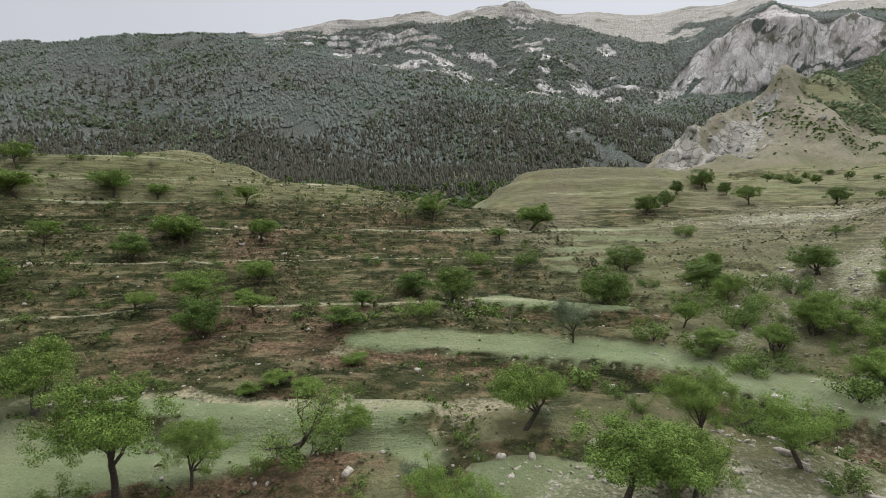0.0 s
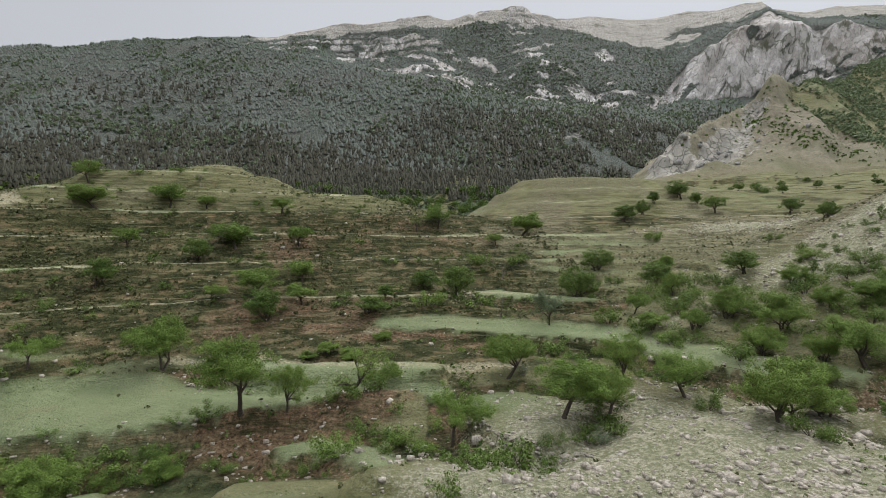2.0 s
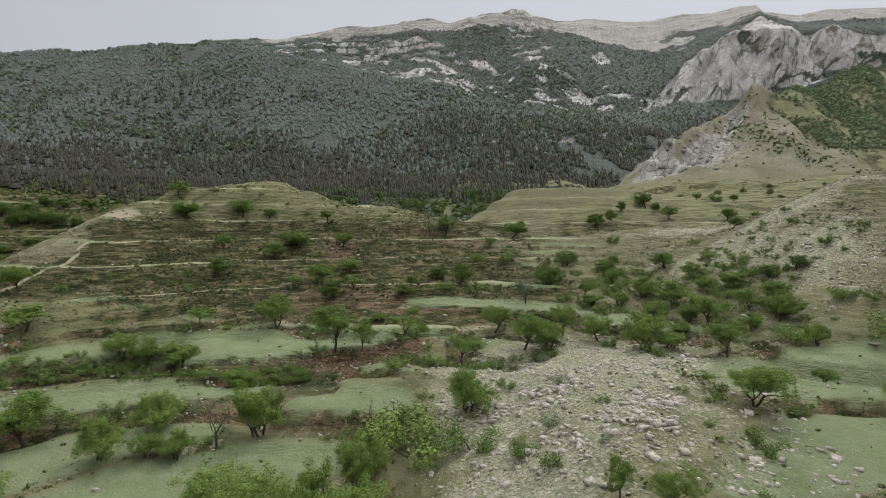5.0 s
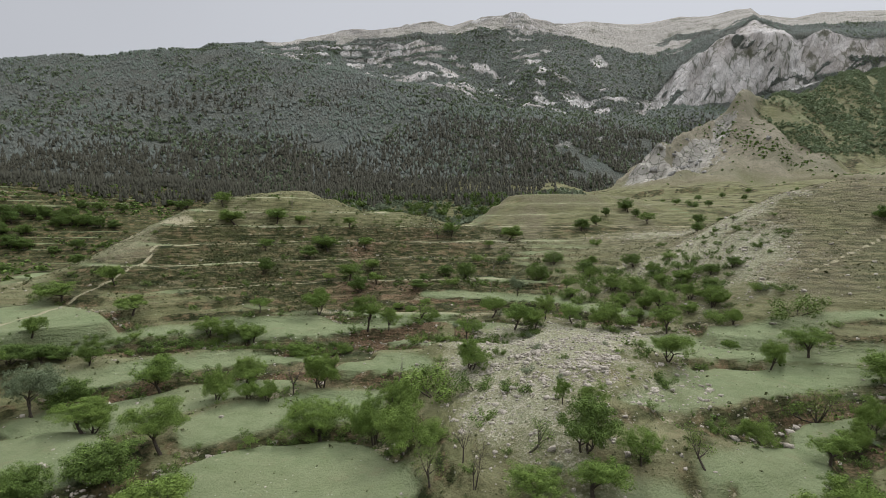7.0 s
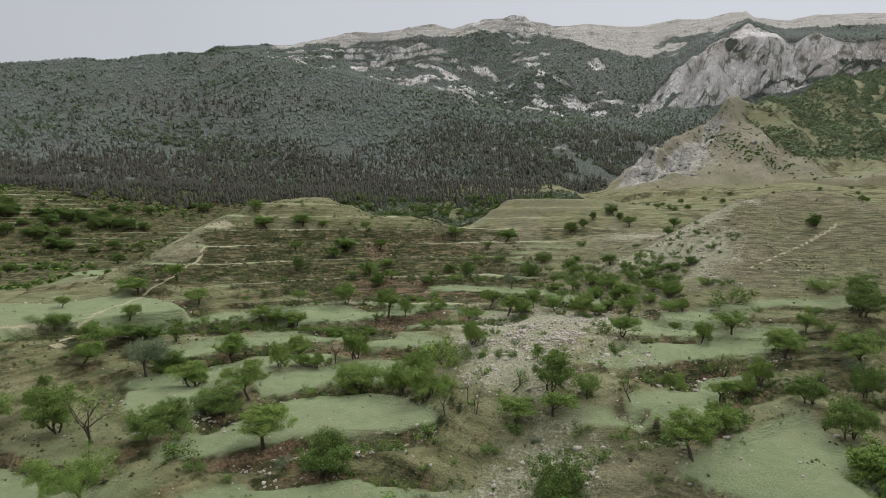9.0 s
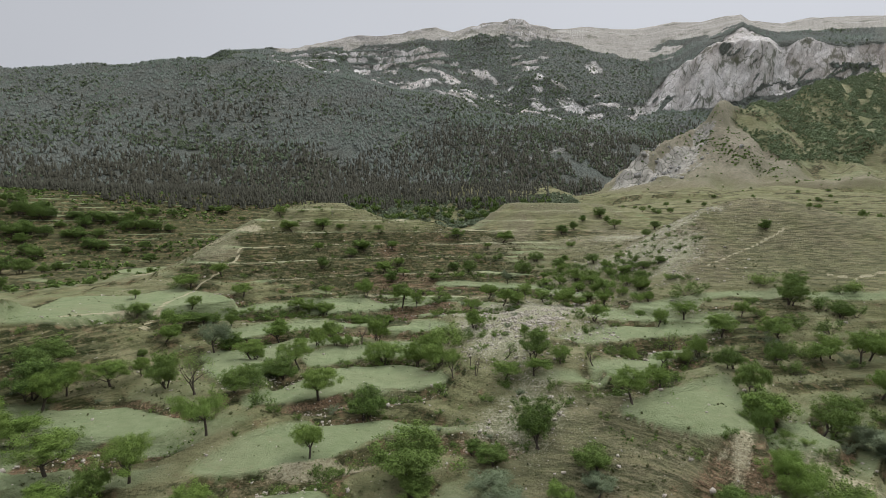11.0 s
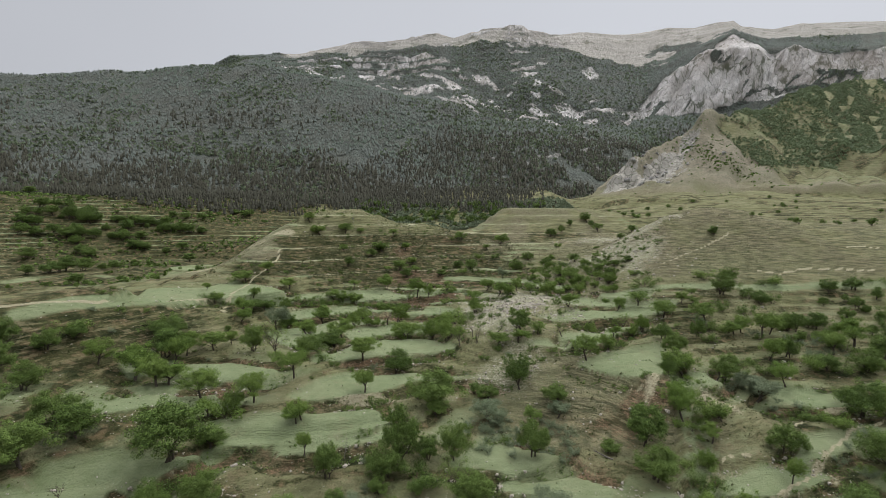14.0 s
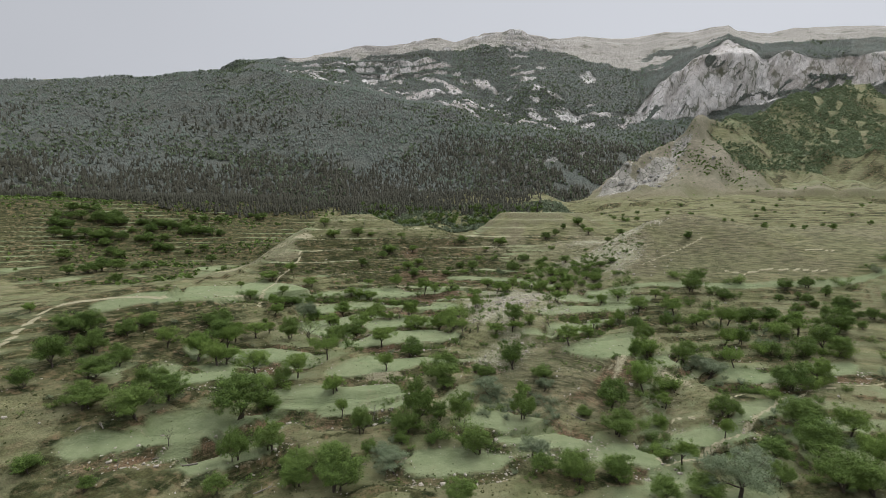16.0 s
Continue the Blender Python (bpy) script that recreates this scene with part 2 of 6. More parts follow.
def mountain_material():
    s = Shader("mountain_ground", 0.95)
    fine, mid, broad = s.noise(0.16, 6.0, 0.7), s.noise(0.03, 5.0), s.noise(0.006, 4.0)
    # lifted close to the needles' colour, with distance haze put into it
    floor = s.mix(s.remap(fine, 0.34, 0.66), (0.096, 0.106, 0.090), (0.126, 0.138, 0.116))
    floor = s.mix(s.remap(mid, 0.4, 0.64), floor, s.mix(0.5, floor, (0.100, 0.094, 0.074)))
    face = s.noise(0.075, 7.0, 0.72, (1.0, 1.0, 0.5))
    tone, crack = s.slabs(0.034, (1.0, 1.0, 0.5), (0.0, radians(28), 0.0), 26.0)
    tone2, crack2 = s.slabs(0.11, (1.0, 1.0, 0.55), (0.0, radians(20), 0.0), 8.0)
    rock = s.mix(s.remap(face, 0.36, 0.62), (0.54, 0.515, 0.485), (0.76, 0.725, 0.69))
    rock = s.mix(s.remap(tone, 0.25, 0.75, 0.0, 0.45), rock, (0.46, 0.422, 0.38))
    rock = s.mix(s.remap(tone2, 0.4, 0.8, 0.0, 0.30), rock, (0.42, 0.388, 0.35))
    rock = s.mix(s.remap(crack2, 0.07, 0.0, 0.0, 0.5), rock, (0.17, 0.165, 0.135))
    rock = s.mix(s.remap(s.math("ADD", crack, s.math("MULTIPLY", s.math("SUBTRACT", mid, 0.5), -0.35)), 0.06, 0.0, 0.0, 0.8), rock, (0.125, 0.138, 0.094))
    rock = s.mix(s.remap(mid, 0.6, 0.66, 0.0, 0.8), rock, (0.115, 0.130, 0.086))
    rock = s.mix(s.remap(broad, 0.45, 0.65), rock, s.mix(0.35, rock, (0.36, 0.28, 0.23)))
    rock = s.mix(s.remap(s.layer("rock"), 0.5, 0.95, 0.85, 0.0), rock, (0.250, 0.236, 0.212))
    grass = s.mix(s.remap(fine, 0.3, 0.7), (0.262, 0.242, 0.206), (0.376, 0.350, 0.306))
    strata = s.noise(0.02, 6.0, 0.75, (0.3, 0.3, 3.2))
    grass = s.mix(s.math("MULTIPLY", s.remap(strata, 0.48, 0.58), s.remap(broad, 0.34, 0.54, 0.0, 0.7)), grass, (0.43, 0.398, 0.352))
    grass = s.mix(s.remap(mid, 0.56, 0.66), grass, s.mix(0.6, grass, (0.10, 0.105, 0.066)))

    def amount(name, wobble):
        j = s.math("MULTIPLY", s.math("SUBTRACT", fine, 0.5), wobble)
        return s.remap(s.math("ADD", s.layer(name), j), 0.42, 0.58)

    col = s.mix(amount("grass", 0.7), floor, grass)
    col = s.mix(amount("rock", 1.0), col, rock)
    s.bump(s.math("ADD", face, s.math("MULTIPLY", fine, 0.7)), 1.0, 9.0)
    return s.colour(col)


def plain(name, dark, light, scale, roughness=0.9, bump=0.4, distance=0.03, vary=0.0):
    s = Shader(name, roughness)
    n = s.noise(scale, 5.0, 0.65)
    col = s.mix(s.remap(n, 0.32, 0.68), dark, light)
    if vary:
        info = s.nodes.new("ShaderNodeObjectInfo")
        col = s.mix(s.remap(info.outputs["Random"], 0, 1, 0, vary), col, tuple(0.45 * c for c in dark))
    s.bump(n, bump, distance)
    return s.colour(col)


def leaf_material(name, dark, light, other, stands=0.0, through=0.08):
    """Leaves differ one by one and tree by tree, and let some light through."""
    s = Shader(name, 0.6)
    g = s.nodes.new("ShaderNodeNewGeometry")
    info = s.nodes.new("ShaderNodeObjectInfo")
    col = s.mix(g.outputs["Random Per Island"], dark, light)
    col = s.mix(s.remap(info.outputs["Random"], 0, 1, 0, 0.75), col, s.mix(0.75, col, other))
    if stands:  # browner and greener stands across the wood
        stand = s.noise(stands, 4.0, 0.6)
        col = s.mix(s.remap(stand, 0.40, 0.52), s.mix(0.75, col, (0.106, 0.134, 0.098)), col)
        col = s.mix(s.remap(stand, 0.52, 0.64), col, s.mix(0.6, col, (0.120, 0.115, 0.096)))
    glass = s.nodes.new("ShaderNodeBsdfTranslucent")
    s.link(col, glass.inputs["Color"])
    both = s.nodes.new("ShaderNodeMixShader")
    both.inputs[0].default_value = through
    s.link(s.bsdf.outputs[0], both.inputs[1])
    s.link(glass.outputs[0], both.inputs[2])
    s.link(both.outputs[0], s.nodes["Material Output"].inputs["Surface"])
    return s.colour(col)


GROUND, MOUNTAIN = ground_material(), mountain_material()
BARK = plain("grey_brown_bark", (0.035, 0.028, 0.022), (0.105, 0.088, 0.070), 9.0, 0.95, 0.8, 0.05)
DEAD = plain("weathered_dead_wood", (0.085, 0.075, 0.062), (0.23, 0.205, 0.172), 7.0, 0.9, 0.7, 0.04)
LEAF = leaf_material("spring_leaves", (0.038, 0.068, 0.014), (0.172, 0.250, 0.052), (0.155, 0.212, 0.050))
LEAF_BRIGHT = leaf_material("fresh_yellow_green_leaves", (0.090, 0.145, 0.026), (0.160, 0.235, 0.052), (0.14, 0.20, 0.05))
LEAF_DARK = leaf_material("dark_leaves", (0.024, 0.045, 0.011), (0.134, 0.198, 0.046), (0.122, 0.170, 0.042))
LEAF_GREY = leaf_material("grey_green_leaves", (0.085, 0.112, 0.058), (0.180, 0.215, 0.125), (0.15, 0.175, 0.105))
ROCK = plain("pale_limestone", (0.17, 0.150, 0.118), (0.45, 0.405, 0.335), 3.0, 0.9, 0.9, 0.15, 0.45)
# paler and bluer than bare needles: distance haze is put into the colour
NEEDLE_HAZED = leaf_material("hazed_pine_needles", (0.132, 0.148, 0.130), (0.150, 0.166, 0.146), (0.146, 0.153, 0.132), 0.011, 0.4)
WOODLAND = leaf_material("woodland_leaves", (0.105, 0.132, 0.078), (0.160, 0.195, 0.115), (0.14, 0.16, 0.10), 0.0, 0.35)
LUSH = leaf_material("scrub_leaves", (0.100, 0.132, 0.068), (0.172, 0.212, 0.112), (0.145, 0.178, 0.095), 0.0, 0.3)
# browner lower belt, also darker as less haze is put into its colour
NEEDLE_DARK = leaf_material("less_hazed_brown_needles", (0.044, 0.044, 0.031), (0.068, 0.068, 0.048), (0.064, 0.059, 0.041), 0.0, 0.25)
CRAG = plain("grey_crag_rock", (0.14, 0.135, 0.12), (0.36, 0.345, 0.315), 0.6, 0.95, 0.9, 0.6)
TUFT = leaf_material("dry_and_green_tufts", (0.030, 0.042, 0.012), (0.090, 0.108, 0.038), (0.084, 0.080, 0.038))


# ---- landform ----
TABLES = [np.random.default_rng(90 + k).random((256, 256)) for k in range(6)]


def lattice(x, y, k=0):
    """Smooth noise from 0 to 1 that changes over about one unit."""
    table, i, j = TABLES[k], np.floor(x).astype(int), np.floor(y).astype(int)
    u, v = x - i, y - j
    u, v = u * u * (3 - 2 * u), v * v * (3 - 2 * v)
    i, j, i1, j1 = i % 256, j % 256, (i + 1) % 256, (j + 1) % 256
    return (table[i, j] * (1 - u) + table[i1, j] * u) * (1 - v) + (table[i, j1] * (1 - u) + table[i1, j1] * u) * v


def rough(x, y, size, k=0, octaves=4):
    """Noise about 0, within about -1 to 1, whose largest lumps are size metres wide."""
    total, weight = 0.0, 1.0
    for o in range(octaves):
        total = total + weight * (2 * lattice(x / size + 17.3 * o, y / size - 9.1 * o, (k + o) % 6) - 1)
        size, weight = size * 0.5, weight * 0.5
    return total * 0.8


def creased(x, y, size, k=0, octaves=5):
    """Noise from 0 to about 1 with sharp creases at every scale, like broken rock."""
    total, weight, c, s = 0.0, 0.5, 0.8, 0.6
    for o in range(octaves):
        total = total + weight * np.abs(2 * lattice(x / size + 7.7 * o, y / size + 3.1 * o, (k + o) % 6) - 1)
        x, y, size, weight = c * x - s * y, s * x + c * y, size * 0.52, weight * 0.62
    return total


def ramp(v, a, b):
    u = np.clip((v - a) / (b - a), 0, 1)
    return u * u * (3 - 2 * u)


def inside(v, a, b, soft):
    return ramp(v, a - soft, a + soft) * (1 - ramp(v, b - soft, b + soft))


def mound(x, y, cx, cy, rx, ry, turn, high):
    c, s = math.cos(radians(turn)), math.sin(radians(turn))
    u, v = ((x - cx) * c + (y - cy) * s) / rx, (-(x - cx) * s + (y - cy) * c) / ry
    return high * np.exp(-0.5 * (u * u + v * v))


def lower(a, b, soft):
    """The lower of two surfaces, with a rounded edge between them."""
    return 0.5 * (a + b - np.sqrt((a - b) ** 2 + soft * soft))


def higher(a, b, soft):
    return 0.5 * (a + b + np.sqrt((a - b) ** 2 + soft * soft))


# centre, two radii, turn in degrees, height
HILLS = (
    (-219, -130, 71, 111, 131, 24.0),
    (304, 353, 130, 130, 84, 12.3),
    (117, 72, 29, 21, 170, 17.9),
    (-86, 135, 31, 18, 50, 15.2),
    (54, 215, 35, 27, 162, 15.8),
    (-118, -36, 27, 18, 55, 10.3),
    (-93, 119, 21, 39, 169, 9.4),
)
HOLLOWS = (
    (5, 69, 80, 43, 41, -12.7),
    (-209, 111, 80, 102, 151, -24.6),
    (1, 239, 43, 18, 90, -14.9),
    (-345, 122, 130, 34, 32, -16.0),
    (23, 326, 72, 130, 112, -15.7),
    (150, -10, 55, 26, 1, -4.8),
    (54, -110, 98, 127, 8, -8.3),
    (36, 36, 18, 24, 47, -2.5), (41, -63, 6, 11, 0, 3.4), (29, -66, 7, 7, 0, -2.6),
    (-38, 2, 28, 19, 21, -7.5),
    (-33, -107, 18, 18, 12, -7.8),
    (-85, -43, 23, 18, 31, -7.3),
    (-3, -58, 18, 30, 43, -7.3),
)
SHOULDERS = (
    (23, -50, 36, 21, 104, 3.0),
    (242, 11, 123, 62, 146, 3.6),
    (-33, 129, 30, 18, 7, 7.9),
    (-200, -302, 24, 20, 52, 7.4),
    (197, 52, 33, 49, 72, 7.5),
    (87, 22, 30, 18, 80, 5.8),
    (-46, -21, 33, 18, 87, 6.2),
    (11, -22, 18, 33, 151, 7.2),
    (45, -53, 32, 18, 62, 6.8),
    (298, 326, 20, 18, 168, 5.5),
)

# broad hollows and swells of the valley floor
SWELLS = (
    (-16, -24, 42, 42, 0, -3.4), (64, -48, 28, 28, 0, -2.9), (-64, 16, 19, 19, 0, -2.1), (-112, -64, 13, 13, 0, -3.0),
    (-80, 112, 13, 13, 0, -2.5), (-104, 88, 13, 13, 0, 2.7), (16, -64, 13, 13, 0, -2.9), (-64, -72, 13, 13, 0, -2.1),
    (-72, -40, 13, 13, 0, 2.9), (48, -96, 13, 13, 0, -2.1), (-16, 24, 13, 13, 0, 2.8), (-40, 56, 13, 13, 0, -1.9),
    (8, -32, 13, 13, 0, 2.0), (48, -64, 13, 13, 0, 2.9), (24, 40, 13, 13, 0, 1.9), (64, 128, 42, 42, 0, -2.0),
    (-88, -104, 19, 19, 0, 1.7), (-96, 120, 13, 13, 0, -2.0), (-80, -8, 13, 13, 0, -1.8), (-16, -72, 13, 13, 0, 1.7),
    (-48, 80, 13, 13, 0, 1.2), (56, -88, 13, 13, 0, -2.5), (104, -16, 13, 13, 0, 1.3), (64, 8, 13, 13, 0, -0.9),
    (-8, 16, 13, 13, 0, 1.7), (96, -72, 13, 13, 0, 1.6), (-15, 31, 14, 4.5, 4, -2.9),
)

SPUR_CREST = ((193, 449, 50), (200, 453, 108), (224, 466, 137), (280, 500, 164), (336, 517, 193), (440, 590, 222), (600, 690, 275), (800, 820, 335))
SPUR_EDGE = ((336, 517, 192), (378, 494, 157), (408, 455, 123), (430, 400, 90), (440, 340, 66))


def crest(x, y, line, near, far, toe=1.0):
    """Ground that falls away from a crest line, at one rate on its near side and at another on its far side, and faster past its first end."""
    best = np.full(np.shape(x), -1e3)
    for (ax, ay, az), (bx, by, bz) in zip(line, line[1:]):
        lx, ly = bx - ax, by - ay
        u = ((x - ax) * lx + (y - ay) * ly) / (lx * lx + ly * ly)
        past = 1 + (toe - 1) * (u < 0) * (ax == line[0][0])
        u = np.clip(u, 0, 1)
        away = np.hypot(x - ax - u * lx, y - ay - u * ly)
        side = (x - ax) * ly - (y - ay) * lx
        flare = np.minimum(away, 250)
        best = np.maximum(best, az + (bz - az) * u - past * np.where(side > 0, near * (1 + 0.35 * (az < 140) * (toe > 1)), far) * (away - 0.0019 * flare * flare))
    return best


def spur(x, y):
    """The bare ridge that comes down from the cliffs, with a side edge that falls towards the valley."""
    z = np.maximum(crest(x, y, SPUR_CREST, 1.0, 1.25, 2.2), crest(x, y, SPUR_EDGE, 0.9, 0.85))
    gully = np.abs(rough(0.8 * x - 0.6 * y, 0.25 * (0.6 * x + 0.8 * y), 34, 3, 3))  # runnels down its near side
    return z + (rough(x, y, 70, 2) * 3.5 + gully * 19 - 6 + rough(x, y, 14, 4, 3) * 2.0) * ramp(z, 66, 130)


def behind_ridge(x, y):
    """The shrubby slope on the far side of the ridge's falling edge."""
    edge = np.interp(y, [340, 390, 447, 480, 517, 590, 690, 820], [380, 369, 361, 353, 345, 422, 555, 740])
    return ramp(x - edge + 5 * rough(x, y, 20, 1, 3), 0, 12) * ramp(y, 345, 400)


def base_height(x, y):
    yy = np.clip(y, -420, 520)
    z = 27.1 + 5.75 * yy / 100 + 20.3 * np.tanh(yy / 120)
    for m in HILLS + HOLLOWS + SHOULDERS:
        z = z + mound(x, y, *m)
    top = inside(x, -125, -35, 12) * inside(y, 88, 175, 12)
    z = z * (1 - top) + lower(z, 61.5 + 0.02 * (y - 130), 1.5) * top
    side = higher(54 + 0.8 * (x + 104 + 0.12 * (y - 100)), 26.5 - 0.04 * (y - 100), 5)  # the steep bare end of the terraced hill
    end = (1 - ramp(x, -100, -90)) * inside(y, 66, 190, 14)
    z = z * (1 - end) + lower(z, side, 2.5) * end
    knob = inside(x, 20, 115, 10) * inside(y, 180, 240, 10)
    z = z * (1 - knob) + lower(z, 65.0, 2.0) * knob
    z = higher(z, lower(26 + 0.48 * (0.8 * y - 0.6 * x - 290), 78.0, 10.0) * (1 - ramp(x, -130, -40)), 6)  # the far side of the left-hand valley
    z = higher(z, 36 + (0.32 * (y - 268) + 6 * rough(x, y, 120, 3)) * (1 - ramp(x, 110, 190)), 6)  # the valley side below the woods
    for m in SWELLS:
        z = z + mound(x, y, *m)
    return higher(z, spur(x, y), 8.0)


# level hay meadows on the terraces: height, and the corners of each
UPPER_FIELDS = (
    (20.9, ((-62, 34), (-54, 39), (-48, 42), (-40, 45), (-31, 44), (-19, 45), (-12, 46), (-2, 45), (-1, 41.5), (-8.6, 43), (-14, 43), (-19.2, 40.4), (-24.3, 38.5), (-30.6, 35.5), (-39, 33), (-46.5, 31.3), (-56, 28.5))),
    (19.2, ((-18.6, 32), (-13.7, 32.7), (-8.4, 31), (-4.9, 26.4), (-6.8, 25.8), (-11, 29.8))),
    (22.4, ((-87, 16), (-81, 21), (-69, 28), (-56, 34), (-53, 31), (-59, 29), (-72, 23), (-81, 18))),
    (22.7, ((-34, 52), (-23, 50), (-16, 52), (-2, 51), (-2, 48.5), (-9, 48), (-18, 48), (-30, 49))),
    (22.2, ((2, 39), (8, 40), (11, 39), (15, 35), (11, 31), (7, 27), (4, 29), (2, 32))),
    (25.1, ((-11, 67), (-2, 68.5), (9, 68.5), (16, 67), (23.5, 64), (31, 58), (36, 52.5), (40, 47), (45, 42.5), (48, 39), (46, 37), (42, 40), (36.8, 41.5), (34, 44), (30, 47), (27, 50), (27, 54.5), (21, 58.5), (15, 61), (8, 64.5), (-2, 66))),
    (28.9, ((4, 83), (11, 86), (19, 81), (25, 78), (29, 76), (22, 76), (10, 81))),
    (22.5, ((33, 14), (40, 23), (49, 24), (56.7, 20), (60.6, 11.3), (66, 6), (73.6, 2.5), (71.8, -0.5), (63.4, 2.8), (55.7, 4), (46.7, 5.2), (36.8, 5))),
    (21.3, ((21, -18), (27.5, -11), (36.6, -1), (45.2, 3), (55.5, 2), (65.5, -2), (67, -5), (57, -8), (50, -10), (41, -13), (36, -16), (28.6, -18))),
    (24.9, ((54, 25), (63, 21), (70, 13), (67, 11), (58, 15), (52, 19))),
)
LEFT_FIELDS = (
    (17.3, ((-76, 2), (-70, 9.9), (-60.7, 17.8), (-50.8, 21.3), (-38.2, 24), (-33, 25), (-34, 21.5), (-40, 20), (-48.5, 18.2), (-58, 13.4), (-66.5, 6.5), (-70, 2.5))),
    (17.6, ((-28, 17), (-26, 19), (-21, 20), (-15, 20), (-10, 18), (-8, 14), (-12, 13), (-21, 14), (-27, 15))),
    (15.0, ((-73, -11.3), (-68, -3.4), (-58.8, 3.2), (-51.4, 8.2), (-46.2, 9.9), (-37.6, 13.6), (-36.5, 10.6), (-42.9, 5.2), (-48, 0), (-53, -6.5), (-57.5, -11), (-65, -14))),
    (13.7, ((-47.3, -7.1), (-43.4, -0.3), (-35.7, 5.3), (-24.8, 7.9), (-18, 7), (-17.5, 2), (-20, -3), (-26, -4.5), (-33, -6), (-39, -10), (-44, -13.5))),
    (15.2, ((-71, -16), (-64, -13), (-58.5, -13.6), (-53.5, -18), (-50.5, -23), (-52, -28.5), (-56, -32.5), (-66, -24))),
    (13.5, ((-49, -43), (-47, -38), (-43, -29), (-40.5, -21), (-38, -16.5), (-32, -12.4), (-22.5, -10.5), (-16.5, -13.5), (-12.5, -20.4), (-10, -28), (-16, -28), (-30, -29), (-41, -38))),
    (14.4, ((-97, -55), (-92, -50), (-82, -47), (-73, -46), (-65, -49), (-58, -52), (-58, -55), (-58, -59), (-65, -59), (-72, -59), (-82, -55), (-89, -56), (-92, -61))),
    (10.7, ((-48, -65), (-46, -59), (-44, -54), (-36, -47), (-20, -42), (-9, -45), (4, -48), (3, -49), (-10, -47), (-21, -48), (-26, -54), (-29, -58), (-37, -63), (-44, -65))),
)
RIGHT_FIELDS = (
    (18.8, ((26, -31), (29, -28), (37, -26), (38, -26), (35, -30), (30, -32), (26, -33), (25, -33))),
    (19.2, ((42, -21), (47, -17), (55, -16), (50, -20), (45, -21))),
    (17.8, ((9, -36), (17, -35), (25, -35), (27, -36), (18, -39), (11, -38))),
    (18.4, ((27, -35), (35, -26), (41, -23), (48, -18), (38, -33), (32, -37))),
    (14.3, ((27, -48), (44, -38), (55, -31), (52, -44), (52, -49), (48, -53), (47, -56), (43, -60), (39, -59), (35, -55), (30, -51))),
    (12.9, ((51, -54), (57, -50), (60, -52), (61, -56), (55, -60), (50, -59), (50, -55))),
    (8.3, ((70, -60), (81, -51), (88, -52), (101, -57), (91, -62), (78, -60))),
    (9.7, ((106, -50), (122, -49), (116, -57), (105, -56))),
)
LOWER_FIELDS = (
    (8.4, ((-59, -85), (-58, -80), (-41, -76), (-27, -69), (-25, -71), (-39, -78), (-54, -84))),
    (6.5, ((-46, -84), (-36, -79), (-22, -73), (-23, -77), (-34, -81), (-43, -84))),
    (9.1, ((-62, -79), (-51, -75), (-35, -70), (-28, -68), (-34, -72), (-48, -77))),
    (13.9, ((-89, -85), (-90, -78), (-81, -72), (-67, -69), (-71, -74), (-80, -81))),
    (9.0, ((-80, -107), (-81, -102), (-74, -96), (-66, -94), (-61, -91), (-65, -98), (-73, -104))),
    (10.3, ((-91, -117), (-88, -113), (-80, -110), (-72, -105), (-68, -101), (-68, -104), (-75, -110), (-82, -115), (-89, -119))),
    (4.9, ((-69, -112), (-64, -106), (-54, -99), (-56, -104), (-61, -110), (-67, -114))),
    (1.1, ((-24, -101), (-21, -97), (-13, -96), (1, -98), (-2, -103), (-13, -106), (-22, -106))),
)
FRONT_FIELDS = (
    (1.6, ((24, -100), (26, -95), (34, -94), (38, -97), (36, -102), (30, -101))),
    (1.9, ((41, -90), (46, -87), (57, -83), (68, -84), (59, -89), (51, -92), (45, -92))),
    (4.3, ((65, -81), (73, -73), (85, -73), (76, -78))),
    (2.7, ((1, -89), (15, -88), (21, -92), (19, -96), (9, -94), (1, -92))),
    (3.5, ((-9, -85), (-4, -79), (4, -76), (13, -79), (3, -86))),
    (26.6, ((-113, -35), (-116, -22), (-136, 22), (-112, 21), (-110, 32), (-106, 36), (-88, 30), (-80, 22), (-93, 10), (-100, 0), (-106, -23))),
)
FIELDS = UPPER_FIELDS + LEFT_FIELDS + RIGHT_FIELDS + LOWER_FIELDS + FRONT_FIELDS


def beyond(x, y, corners):
    """Metres outside the outline through the corners, negative within it."""
    far, within = np.full(np.shape(x), 1e9), np.zeros(np.shape(x), bool)
    for (ax, ay), (bx, by) in zip(corners, corners[1:] + corners[:1]):
        lx, ly = bx - ax, by - ay
        u = np.clip(((x - ax) * lx + (y - ay) * ly) / (lx * lx + ly * ly), 0, 1)
        far = np.minimum(far, np.hypot(x - ax - u * lx, y - ay - u * ly))
        if ay != by:
            within ^= ((ay > y) != (by > y)) & (x < ax + (y - ay) * lx / (by - ay))
    return np.where(within, -far, far)


